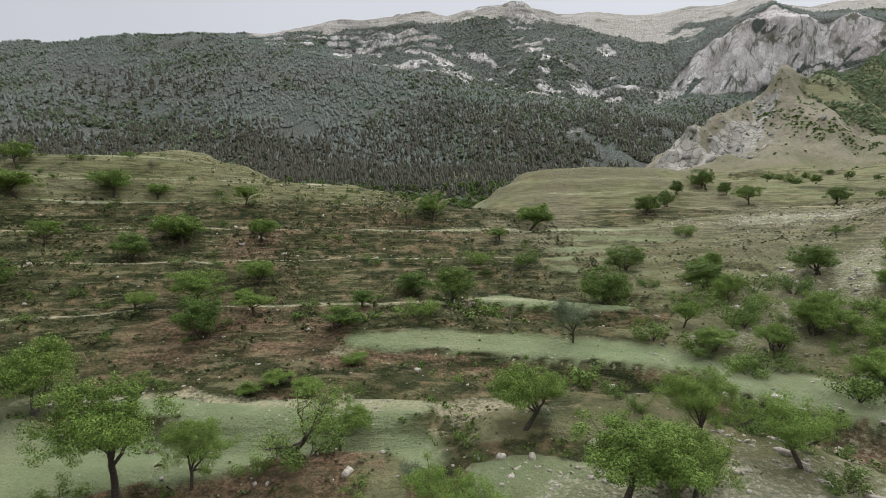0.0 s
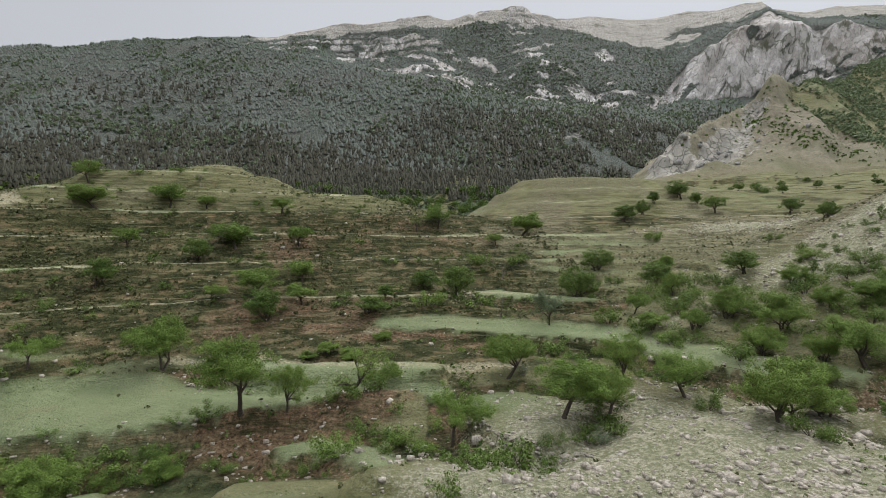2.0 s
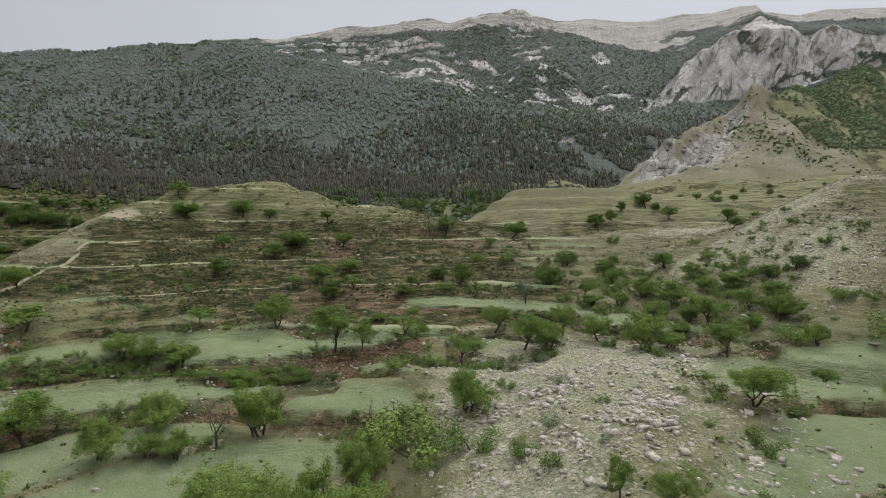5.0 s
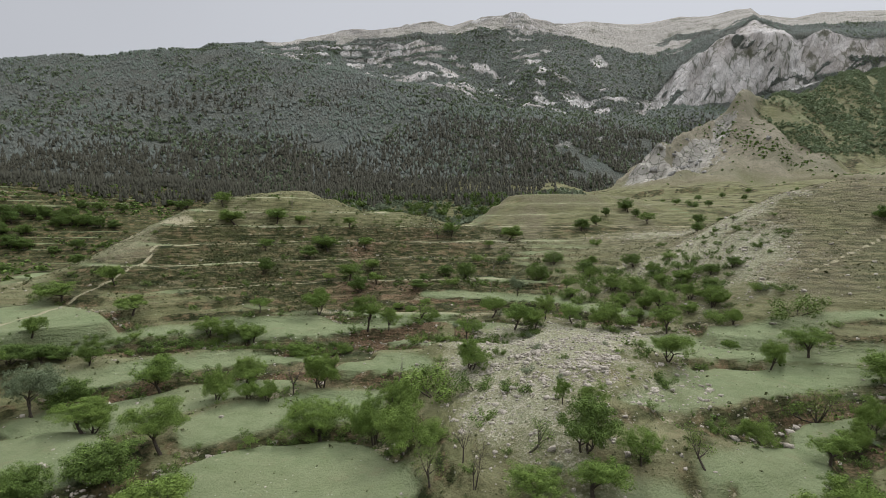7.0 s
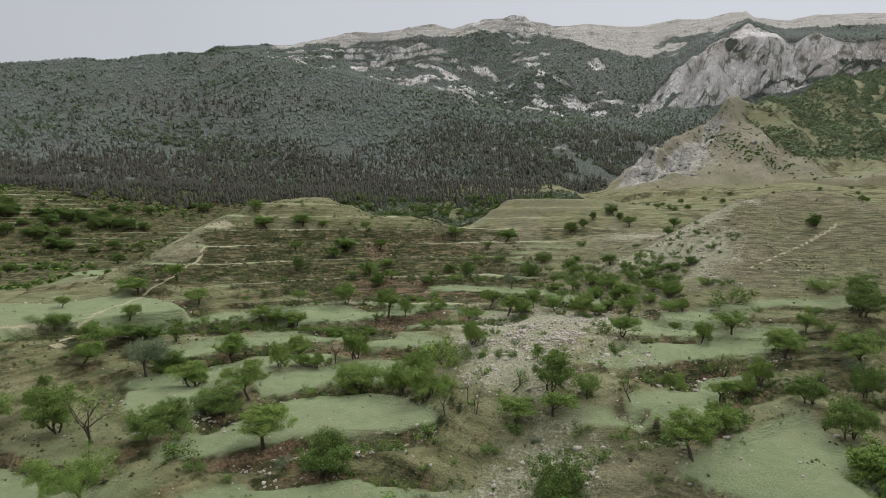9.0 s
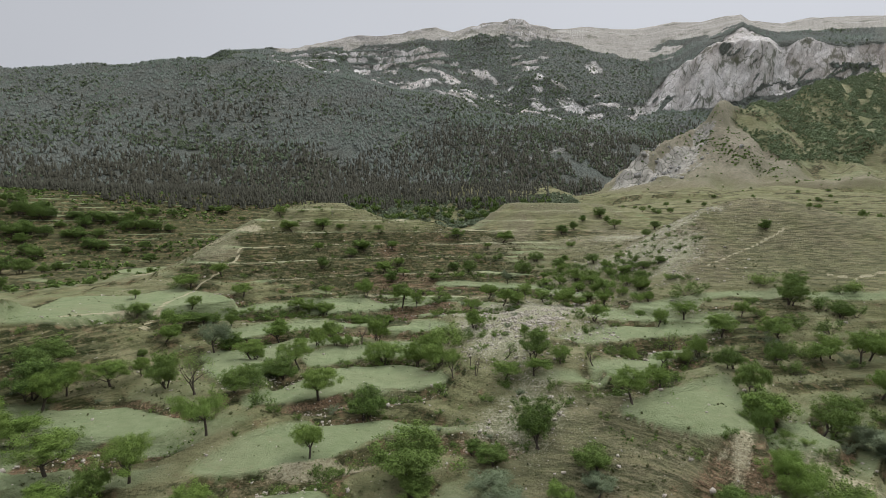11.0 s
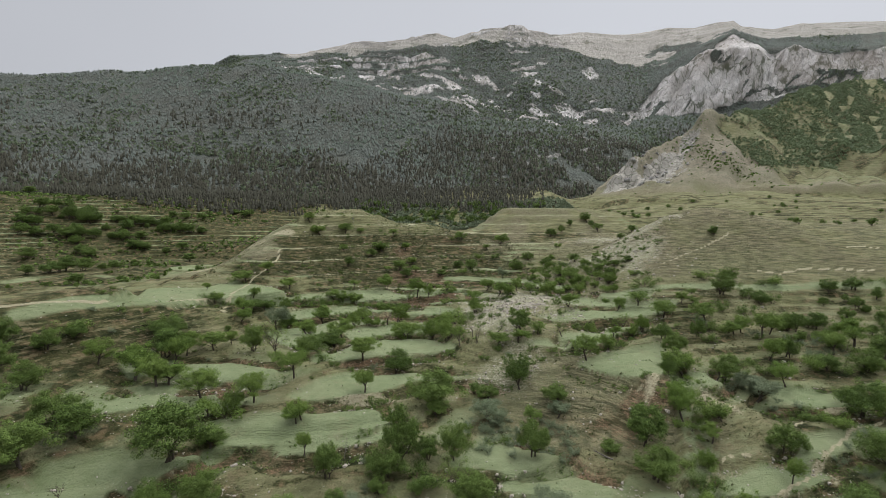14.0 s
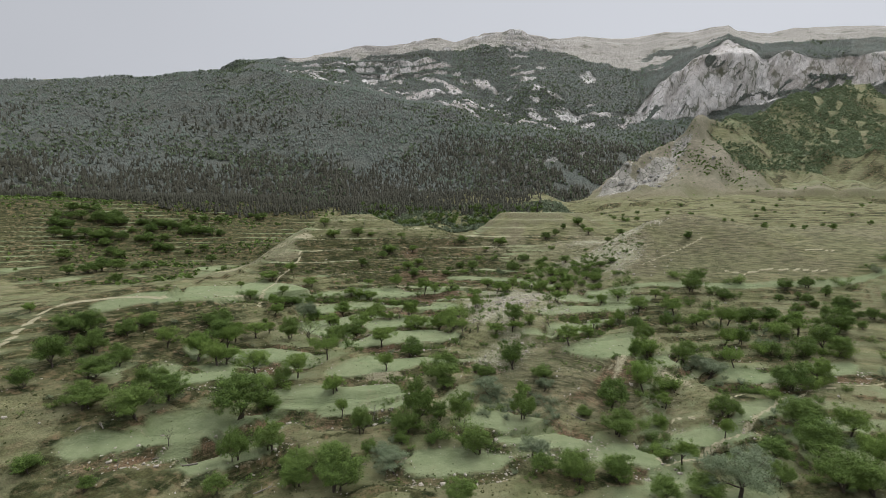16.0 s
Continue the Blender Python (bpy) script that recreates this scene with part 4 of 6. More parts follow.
def mountain_points(az, v):
    """Places on the mountain, for degrees az and v from 0 (foot) to 7 (behind the skyline), with its rock and grass layers."""
    far, up = [], []
    for line in (FOOT, FOOT, WOOD, CREST, SHELF, BAND, UPPER, SKYLINE, SKYLINE):
        a, r, h = zip(*line)
        far.append(np.interp(az, a, r))
        up.append(np.interp(az, a, h))
    far[0], up[0] = far[0] - 45, up[0] - 32
    far[8], up[8] = far[8] + 260, up[8] - 190
    far, up = np.stack(far), np.stack(up)
    k = np.clip(np.floor(v).astype(int), 0, 7)
    f = v - k
    cols = np.broadcast_to(np.arange(az.shape[-1]), k.shape)
    r = far[k, cols] * (1 - f) + far[k + 1, cols] * f
    z = up[k, cols] * (1 - f) + up[k + 1, cols] * f
    a = np.broadcast_to(az, k.shape)
    x, y = CENTRE[0] + r * np.sin(np.radians(a)), CENTRE[1] + r * np.cos(np.radians(a))
    calm = ramp(np.abs(v - 7), 0.0, 0.35) * 0.9 + 0.1
    rib = rough(a * 14, r * 0.22, 42, 1, 5)  # gullies that run down the slope
    lump = rough(x, y, 90, 4, 5)
    # where the bare rock shows
    n = rough(a * 16, v * 170, 60, 3, 4)
    cut = rough(a * 17 - z * 0.5, z * 0.3, 40, 5, 4)  # clefts that slant up the cliffs and part the buttresses
    cleft = 1 - ramp(np.abs(cut), 0.04, 0.13)
    peak = np.exp(-(((a - 30.5) / 2.4) ** 2)) * ramp(v, 4.7, 5.3)  # one buttress climbs nearly to the skyline
    wall = inside(a, 21.5, 60, 1.2) * inside(v + 0.22 * n - 0.85 * peak, 4.02, 5.06, 0.08)
    cliff = wall * (1 - 0.75 * cleft * ramp(rough(a * 10, z, 40, 2, 2), -0.25, 0.1))
    bands = inside(a, -20, 22, 2) * np.maximum(inside(v + 0.9 * n, 3.95, 5.15, 0.2) * (0.30 + 1.25 * rough(a * 16, v * 150, 26, 2, 4)), inside(v + 0.3 * n, 3.7, 4.0, 0.1) * (0.35 + 0.6 * n))
    strip = inside(a, -21, 0, 2) * inside(v + 0.1 * n, 5.45, 5.62, 0.05) * (0.7 + 0.5 * n)
    crag = inside(a, 2, 20, 3) * inside(v, 1.2, 3.2, 0.4) * ramp(rough(a * 14, v * 130, 22, 1, 4), 0.36, 0.6) * 0.5
    rock = np.clip(np.maximum.reduce([cliff, bands, strip, crag, inside(v, 6.55, 6.97, 0.1) * inside(a, -14, 16, 2) * (0.45 + 0.8 * n)]), 0, 1)
    top = ramp(v + 0.35 * n, 5.9, 6.25) * inside(a, -19, 60, 3)
    grass = np.clip(top * (1 - inside(a, 29.5, 60, 1) * inside(v + 0.1 * n, 5.05, 6.15, 0.15)), 0, 1)
    z = z + calm * (rib * (5 + 9 * rock) + lump * (5 + 5 * rock)) * ramp(v, 0.2, 1.2)
    z = z + 3.2 * rough(a * 17, v * 60, 46, 2, 5) * ramp(v, 5.4, 6.2) * (1 - ramp(v, 7.2, 7.6))
    ledges = inside(a, -21, 13, 2) * inside(v, 5.0, 7.05, 0.25) * ramp(rough(a * 12, v * 40, 50, 4, 3), -0.45, 0.0)  # cliff bands under the crest
    lift = 11 * rough(a * 9, v * 12, 60, 2, 3)
    rise = (z + lift) / 24.0
    riser = ramp(rise - np.floor(rise), 0.52, 0.82)
    z = z * (1 - 0.8 * ledges) + 0.8 * ledges * (24.0 * (np.floor(rise) + riser) - lift)
    rock = np.maximum(rock, ledges * inside(riser, 0.06, 0.94, 0.06) * np.clip(0.75 + n, 0, 1))
    out = calm * (rock * (5 * rib + 5 * rough(a * 40, z * 0.35, 30, 2, 4)) + wall * (46 * creased(a * 26 - z * 0.28, z * 0.24, 60, 1, 6) - 20))
    x, y = x - out * np.sin(np.radians(a)), y - out * np.cos(np.radians(a))
    return x, y, z, rock, grass


m_az = np.concatenate([np.linspace(-50, 4, 270), np.linspace(4.12, 48.5, 340)])
m_v = np.linspace(0, 8, 215)[:, None] * np.ones((1, 610))
mx, my, mz, m_rock, m_grass = mountain_points(m_az, m_v)
mountain = sheet("mountain_backdrop", MOUNTAIN, mx, my, mz, {"rock": m_rock, "grass": m_grass})
tagged(mountain, "forested mountain side with pale limestone cliffs and a bare grassy crest", "mountain", kind="structure")


# ---- woods: far trees, too many to count ----
def cones(places, tall, wide, rng, tiers=2, sides=5):
    """Small conifers in one array: stacked cones with jagged rims."""
    n, verts, faces = len(places), [], []
    turn = rng.random((n, 1)) * 6.28 + np.linspace(0, 6.2832, sides + 1)[:-1]
    for k in range(tiers):
        low, top = (0.12, 0.72) if k == 0 else (0.45, 1.0)
        if tiers == 1:
            low, top = 0.08, 1.0
        spread = wide[:, None] * (1.0 if k == 0 else 0.62) * (0.7 + 0.6 * rng.random((n, sides)))
        ring = np.stack([places[:, :1] + spread * np.cos(turn), places[:, 1:2] + spread * np.sin(turn), places[:, 2:] + tall[:, None] * (low + 0.08 * rng.random((n, sides)))], -1)
        tip = places + np.stack([wide * 0.15 * rng.normal(size=n), wide * 0.15 * rng.normal(size=n), tall * top], -1)
        block = np.concatenate([ring, tip[:, None]], 1)
        base = np.arange(n)[:, None] * (sides + 1) + k * n * (sides + 1)
        s = np.arange(sides)
        faces.append(np.stack([base + s, base + (s + 1) % sides, np.broadcast_to(base + sides, (n, sides))], -1).reshape(-1, 3))
        verts.append(block.reshape(-1, 3))
    return np.concatenate(verts), np.concatenate(faces)


def clumps(places, size, rng, leaves=9, flat=0.75, leaf=0.42):
    """Small leafy bushes in one array: loose leaf triangles round each place."""
    n = len(places)
    way = rng.normal(size=(n, leaves, 3))
    way[..., 2] = np.abs(way[..., 2])
    way /= np.linalg.norm(way, axis=-1, keepdims=True)
    mid = places[:, None] + way * size[:, None, None] * np.array([0.6, 0.6, flat]) * (0.5 + 0.5 * rng.random((n, leaves, 1)))
    a = np.cross(way, rng.normal(size=(n, leaves, 3)))
    a /= np.linalg.norm(a, axis=-1, keepdims=True) + 1e-9
    b = np.cross(way, a) + 0.4 * way
    r = leaf * size[:, None, None] * (0.6 + 0.8 * rng.random((n, leaves, 1)))
    corner = np.stack([mid - a * r - b * r * 0.7, mid + a * r - b * r * 0.7, mid + b * r], 2).reshape(-1, 3)
    return corner, np.arange(len(corner)).reshape(-1, 3)


wood_rng = np.random.default_rng(5)
WOOD_COUNT = 95000
p_az, p_v = wood_rng.uniform(-49, 40, WOOD_COUNT), wood_rng.uniform(0.85, 7.0, WOOD_COUNT)


def on_mountain(az, v):
    """Single places on the mountain, with their layers."""
    order = np.argsort(az)
    x, y, z, rock, grass = (np.empty(len(az)) for _ in range(5))
    for part_ids in np.array_split(order, max(1, len(az) // 4000)):
        got = mountain_points(az[part_ids], v[part_ids][None])
        for target, value in zip((x, y, z, rock, grass), got):
            target[part_ids] = value[0]
    return x, y, z, rock, grass


px_, py_, pz_, prock, pgrass = on_mountain(p_az, p_v)
far_off = np.hypot(px_, py_ + 100)
share = np.where(p_v < 2, 1.0, np.where(p_v < 3, 0.85, 0.62)) * np.clip((far_off / 850), 0.5, 1.4)
gap = rough(px_, py_, 70, 2, 4)
keep = ((prock < 0.4) | ((p_az < 21) & (wood_rng.random(WOOD_COUNT) < 0.22))) & (pgrass < 0.4) & (wood_rng.random(WOOD_COUNT) < share) & (gap < 0.75) & ~((p_az > 30) & (p_v < 3.5))
leafy = (rough(px_, py_, 90, 5, 3) + 0.45 * wood_rng.normal(size=WOOD_COUNT) + 0.32 * (p_az < -14) * (p_v > 1.6) > 0.7) | ((p_az > 0) & (p_az < 22) & (wood_rng.random(WOOD_COUNT) < 0.22))
spots = np.stack([px_, py_, pz_ - 0.5], -1)
pine_ids, leafy_ids = np.nonzero(keep & ~leafy)[0], np.nonzero(keep & leafy)[0]
def pine_mesh(name, ids, tiers, sides, least, most, wide):
    tall = wood_rng.uniform(least, most, len(ids))
    return mesh_from(name, *cones(spots[ids], tall, tall * wide * wood_rng.uniform(0.8, 1.2, len(ids)), wood_rng, tiers, sides), 3, NEEDLE_HAZED if tiers == 1 else NEEDLE_DARK)


# the nearer, lower belt takes the brown needles with less haze painted in
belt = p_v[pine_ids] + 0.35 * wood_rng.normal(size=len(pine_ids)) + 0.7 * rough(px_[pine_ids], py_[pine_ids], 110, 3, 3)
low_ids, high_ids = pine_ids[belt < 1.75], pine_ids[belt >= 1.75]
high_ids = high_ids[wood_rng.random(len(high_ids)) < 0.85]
tagged(new("upper_pine_wood", pine_mesh("upper_pine_wood", high_ids, 1, 5, 3.2, 5.6, 0.45)), "dense pine wood high on the mountain side, coloured pale with distance haze", "forest", kind="stuff")
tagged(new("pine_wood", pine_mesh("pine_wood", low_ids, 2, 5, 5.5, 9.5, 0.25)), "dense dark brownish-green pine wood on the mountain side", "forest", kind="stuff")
leafy_size = wood_rng.uniform(2.2, 4.0, len(leafy_ids))
leafy_mesh = mesh_from("broadleaf_wood", *clumps(spots[leafy_ids] + np.array([0, 0, 2.0]), leafy_size, wood_rng, 9), 3, WOODLAND)
tagged(new("broadleaf_wood", leafy_mesh), "fresh green broadleaf trees scattered among the pines", "forest", kind="stuff")


# ---- plants ----
def tube(points, radii, sides):
    """A tapering branch through the points, as corner places and four-cornered faces."""
    points, verts, faces = [Vector(p) for p in points], [], []
    for k, p in enumerate(points):
        way = (points[min(k + 1, len(points) - 1)] - points[max(k - 1, 0)]).normalized()
        a = way.orthogonal().normalized()
        b = way.cross(a)
        for s in range(sides):
            t = 2 * math.pi * s / sides
            verts.append(p + (a * math.cos(t) + b * math.sin(t)) * radii[k])
    for k in range(len(points) - 1):
        for s in range(sides):
            i, j = k * sides + s, k * sides + (s + 1) % sides
            faces.append((i, j, j + sides, i + sides))
    return verts, faces


def bough(rng, start, way, length, bend, steps=4):
    """Points along a crooked branch."""
    points, p, d = [start], start.copy(), way.normalized()
    for _ in range(steps):
        d = (d + Vector(rng.normal(size=3)) * bend + Vector((0, 0, 0.05))).normalized()
        p = p + d * (length / steps)
        points.append(p.copy())
    return points


def leaves(rng, centres, radii, count, size):
    """Leaf clumps: small folded-open blades round each centre, thinner towards the middle."""
    n = len(centres)
    each = np.maximum(3, (count * radii**2 / (radii**2).sum()).astype(int))
    owner = np.repeat(np.arange(n), each)
    way = rng.normal(size=(len(owner), 3))
    way /= np.linalg.norm(way, axis=1, keepdims=True)
    mid = centres[owner] + way * radii[owner][:, None] * (rng.random((len(owner), 1)) ** 0.33) * np.array([1, 1, 0.75])
    face = way * 0.9 + rng.normal(size=way.shape) * 0.38 + np.array([0, 0, 0.4])
    face /= np.linalg.norm(face, axis=1, keepdims=True)
    a = np.cross(face, rng.normal(size=way.shape))
    a /= np.linalg.norm(a, axis=1, keepdims=True)
    b = np.cross(face, a)
    r = size * (0.65 + 0.7 * rng.random((len(owner), 1)))
    co = np.stack([mid - a * r - b * r * 0.5, mid + b * r * 0.6, mid + a * r - b * r * 0.2], 1).reshape(-1, 3)
    return co, np.arange(len(co)).reshape(-1, 3)


def make_tree(seed, kind):
    """Meshes of one tree about six metres high: the trunk and its limbs, and the crown."""
    rng = np.random.default_rng(seed)
    pieces, tips = [([], [])], []
    split = kind in ("near", "near_thicket", "bright", "bare", "sparse")

    def add(points, radii, sides, piece=0):
        verts, faces = pieces[piece]
        v, f = tube(points, radii, sides)
        base = len(verts)
        verts.extend(v)
        faces.extend(tuple(i + base for i in q) for q in f)

    dense, bare = kind in ("near_thicket", "far", "mid_thicket"), kind in ("bare", "sparse")
    stems = 3 if dense else int(rng.choice([1, 1, 1, 2]))
    for _ in range(stems):
        lean = Vector((rng.normal() * 0.28, rng.normal() * 0.28, 1)) if stems > 1 or rng.random() < 0.5 else Vector((rng.normal() * 0.1, rng.normal() * 0.1, 1))
        tall = rng.uniform(0.7, 1.1) if dense else rng.uniform(1.2, 2.0)
        thick = 0.17 if stems == 1 else 0.11
        trunk = bough(rng, Vector((rng.normal() * 0.15 * (stems - 1), rng.normal() * 0.15 * (stems - 1), -0.3)), lean, tall + 0.3, 0.09, 4)
        add(trunk, [thick * 1.5, thick * 1.05, thick, thick * 0.9, thick * 0.85], 4 if kind == "far" else 7)
        limbs = int(rng.integers(4, 7)) if stems == 1 else 3
        for m in range(limbs):
            t = 6.283 * (m + rng.random() * 0.7) / limbs
            rise = rng.uniform(0.4, 1.7) if m else 3.0
            way = Vector((math.cos(t), math.sin(t), rise))
            long = rng.uniform(2.3, 3.4) * (1.0 if rise < 1.5 else 1.05)
            start = trunk[-1] - lean.normalized() * rng.uniform(0, 0.35)
            limb = bough(rng, start, way, long, 0.2, 5)
            if split:
                pieces.append(([], []))
            own = len(pieces) - 1
            if kind != "far":
                add(limb, [thick * 0.62, thick * 0.52, thick * 0.4, thick * 0.3, thick * 0.2, thick * 0.1], 5, own)
            for q in range(2 if kind == "far" else int(rng.integers(4, 6)) + (2 if bare else 0)):
                at = limb[int(rng.integers(2, 6))]
                side = Vector((rng.normal(), rng.normal(), rng.normal() * 0.5 + 0.45)) + way.normalized() * 0.5
                twig = bough(rng, at, side, rng.uniform(0.7, 1.5), 0.28, 3)
                if kind not in ("far", "mid_thicket"):
                    add(twig, [thick * 0.2, thick * 0.14, thick * 0.09, thick * 0.03], 4, own)
                tips.append(twig[-1])
                if bare:
                    for _ in range(3):
                        spray = bough(rng, twig[int(rng.integers(1, 4))], side + Vector(rng.normal(size=3)) * 0.9, rng.uniform(0.4, 0.9), 0.3, 2)
                        add(spray, [thick * 0.08, thick * 0.06, thick * 0.025], 3, own)
                        tips.append(spray[-1])
                elif rng.random() < 0.5:
                    tips.append(twig[1])
            tips += [limb[-1]] if bare else [limb[-1], limb[-2], limb[3] + Vector((0, 0, 0.3))]
    full = max([v.z for verts, _ in pieces for v in verts] + [t.z for t in tips]) + (0.0 if bare else 0.35)
    wood = []
    for k, (verts, faces) in enumerate(pieces):
        me = mesh_from("limb" if k else "trunk", [tuple(v) for v in verts], faces, 4, DEAD if kind == "bare" and seed % 2 else BARK)
        me.polygons.foreach_set("use_smooth", np.ones(len(faces), bool))
        wood.append(me)
    if kind == "bare":
        return wood, None, full, 0.9 * full
    centres = np.array([tuple(t) for t in tips])
    radii = rng.uniform(0.5, 1.05, len(centres))
    amount, blade, leaf = {"near": (34000, 0.053, LEAF), "bright": (30000, 0.05, LEAF_BRIGHT), "near_thicket": (36000, 0.055, LEAF), "far": (800, 0.27, LEAF_DARK), "mid": (17000, 0.073, LEAF), "mid_thicket": (18000, 0.076, LEAF_DARK), "grey": (14000, 0.07, LEAF_GREY), "sparse": (2600, 0.062, LEAF)}[kind]
    if kind == "sparse":
        radii = radii * 0.6
    else:  # a lumpy crown of uneven lobes that reaches low at its sides
        reach, middle = full * rng.uniform(0.46, 0.56), np.array([*centres[:, :2].mean(0), full * (0.5 if dense else 0.58)])
        away = centres - middle
        centres = middle + away * np.minimum(1, reach * 0.95 / (np.hypot(away[:, 0], away[:, 1]) + 1e-6))[:, None] * np.array([1, 1, 1])
        lobes = int(rng.integers(9, 13))
        turn, rise = rng.uniform(0, 6.283, lobes), rng.uniform(-0.35 if dense else -0.15, 0.95, lobes)
        flat = np.sqrt(np.clip(1 - rise**2, 0.05, 1))
        hub = middle + np.stack([flat * np.cos(turn), flat * np.sin(turn), rise], -1) * np.array([reach, reach, full * (0.44 if dense else 0.36)]) * rng.uniform(0.6, 0.9, (lobes, 1))
        each = 4 if kind == "far" else 9
        extra = np.repeat(hub, each, 0) + rng.normal(size=(lobes * each, 3)) * np.array([0.5, 0.5, 0.34]) * reach / 2.8
        extra[:, 2] = np.maximum(extra[:, 2], 0.35)
        heart = middle + rng.normal(size=(16, 3)) * np.array([0.36, 0.36, 0.16]) * reach - np.array([0, 0, 0.05 * full])
        centres = np.concatenate([centres, extra, heart])
        radii = np.concatenate([radii * 0.55, rng.uniform(0.30, 0.66, len(extra)), rng.uniform(0.5, 0.85, len(heart))])
    blades, tris = leaves(rng, centres, radii, amount, blade)
    low, high = np.percentile(blades, [1.5, 98.5], axis=0)
    return wood, mesh_from("crown", blades, tris, 3, leaf), float(np.percentile(blades[:, 2], 99.5)), float(np.mean((high - low)[:2]))


def make_shrub(seed, leaf, amount=1900, blade=0.052):
    """Meshes of one shrub about two metres high: thin stems from the ground, and the foliage."""
    rng = np.random.default_rng(seed)
    verts, faces, tips = [], [], []
    for m in range(6):
        t = 6.283 * m / 6 + rng.random()
        stem = bough(rng, Vector((0, 0, -0.15)), Vector((math.cos(t) * 0.75, math.sin(t) * 0.75, rng.uniform(0.5, 1.4))), rng.uniform(1.0, 1.8), 0.2, 3)
        v, f = tube(stem, [0.035, 0.028, 0.018, 0.006], 3)
        base = len(verts)
        verts.extend(v)
        faces.extend(tuple(i + base for i in q) for q in f)
        tips += [stem[-1], stem[2]]
    wood = [mesh_from("stem", [tuple(v) for v in verts], faces, 4, BARK)]
    centres = np.array([tuple(t) for t in tips])
    return wood, mesh_from("foliage", *leaves(rng, centres, rng.uniform(0.35, 0.6, len(centres)), amount, blade), 3, leaf), max(v.z for v in verts) + 0.3, 2.4


def ground_heights(places):
    p = np.array(places, float)
    return ground_shape(p[:, 0], p[:, 1])[0]


plant_rng = np.random.default_rng(21)


def plant(places, name, meshes, part_names, label, category, group):
    """Stands one plant at each place (x, y, height)."""
    for (x, y, tall, *broad), z in zip(places, ground_heights([p[:2] for p in places])):
        wood, crown, own, span = meshes[int(plant_rng.integers(len(meshes)))]
        root = new(name)
        size = 1.04 * tall / own
        wide = float(np.clip(0.96 * broad[0] / span, 0.6 * size, 1.5 * size)) if broad else size * plant_rng.uniform(0.92, 1.16)
        root.matrix_basis = pose(x, y, z - 0.05, 0, 0, plant_rng.uniform(0, 360)) @ Matrix.Diagonal((wide, wide, size, 1))
        trunk = new(part_names[0], wood[0])
        trunk.parent = root
        for mesh in wood[1:]:
            new("limb", mesh).parent = trunk
        if crown:
            new(part_names[1], crown).parent = root
        tagged(root, label, category, group)


# where the trees stand: metres east and north, height, and width where it is known
ORCHARD_A = ((-101.5, -59.5, 6.5, 6.5), (-101.1, 38.1, 5.4, 8.8), (-91.7, 110.8, 5.6, 6.1), (-88.3, 12.7, 3.9, 4.1), (-86.9, -42.8, 6.9, 5.6), (-85.5, -2.8, 6.4, 6.7), (-84.1, -10.5, 4.5, 5.6), (-83.3, -64.8, 7.0, 7.5), (-82.5, 100.2, 5.3, 8.8), (-81.7, -36.9, 5.5, 7.9), (-81.4, -62.7, 5.1, 7.2), (-79.8, 32.1, 4.7, 6.5), (-79.5, -29.1, 4.2, 3.5), (-70.4, 109.6, 5.5, 8.4), (-69.3, -71.0, 6.6, 8.4), (-66.5, 85.7, 4.0, 4.7), (-65.3, -76.2, 4.0, 4.4), (-62.2, 112.2, 3.2, 5.2), (-60.1, -13.2, 4.7, 6.8), (-58.8, 6.1, 7.3, 7.3), (-57.2, -70.1, 7.1, 6.8), (-46.5, 91.8, 5.6, 8.3), (-46.2, -16.7, 7.4, 7.8), (-45.3, -76.3, 4.0, 4.3), (-91.4, -60.7, 8.0, 8.9), (-87.5, -49.0, 7.6, 6.7))
ORCHARD_B = ((-44.3, -74.8, 4.5, 4.9), (-42.6, 111.0, 3.9, 5.1), (-42.0, 69.6, 2.6, 3.9), (-41.1, -84.7, 4.3, 3.2), (-39.0, 48.2, 6.9, 6.9), (-36.7, -35.5, 6.6, 8.0), (-35.5, 73.1, 5.3, 6.9), (-34.2, 97.1, 4.1, 5.4), (-32.3, -59.6, 5.5, 5.3), (-29.2, 81.4, 4.3, 5.2), (-26.8, 72.3, 3.8, 4.8), (-25.0, -9.5, 7.3, 10.3), (-24.3, 37.4, 8.2, 7.6), (-19.3, 38.6, 5.3, 4.6), (-9.2, 45.1, 4.5, 4.8), (-2.5, 120.0, 5.5, 6.9), (4.5, -35.0, 4.3, 6.1), (7.1, 44.6, 5.4, 6.7), (10.7, -35.7, 4.3, 5.3), (10.8, -20.7, 3.4, 2.7), (11.4, 32.2, 6.1, 7.4), (12.7, 113.8, 3.0, 5.0), (14.5, -22.2, 3.7, 3.4), (16.2, 33.0, 5.4, 5.4))
ORCHARD_C = ((20.3, 39.7, 6.0, 5.7), (21.3, 127.7, 6.2, 8.7), (28.7, -45.2, 6.7, 7.0), (33.9, 0.2, 5.0, 7.0), (36.8, -22.1, 5.1, 4.5), (36.9, -38.9, 4.5, 5.1), (40.3, -93.8, 4.4, 5.0), (42.2, -27.4, 3.8, 4.2), (43.4, -98.6, 6.2, 5.0), (44.7, 25.1, 6.3, 6.6), (45.4, -82.3, 3.8, 3.4), (48.3, -77.5, 4.3, 3.7), (53.1, 1.8, 4.9, 4.6), (54.7, -50.2, 7.2, 8.7), (59.7, -87.2, 5.3, 3.7), (61.8, 4.3, 5.4, 8.1), (65.9, -8.7, 6.1, 7.2), (66.7, -5.7, 4.6, 5.6), (75.8, -0.8, 4.2, 4.2), (78.4, -13.7, 7.0, 8.5), (83.9, -21.2, 4.4, 5.2), (87.1, -19.8, 4.9, 5.1), (87.2, -34.8, 6.6, 6.0), (88.1, 148.1, 5.2, 7.2))
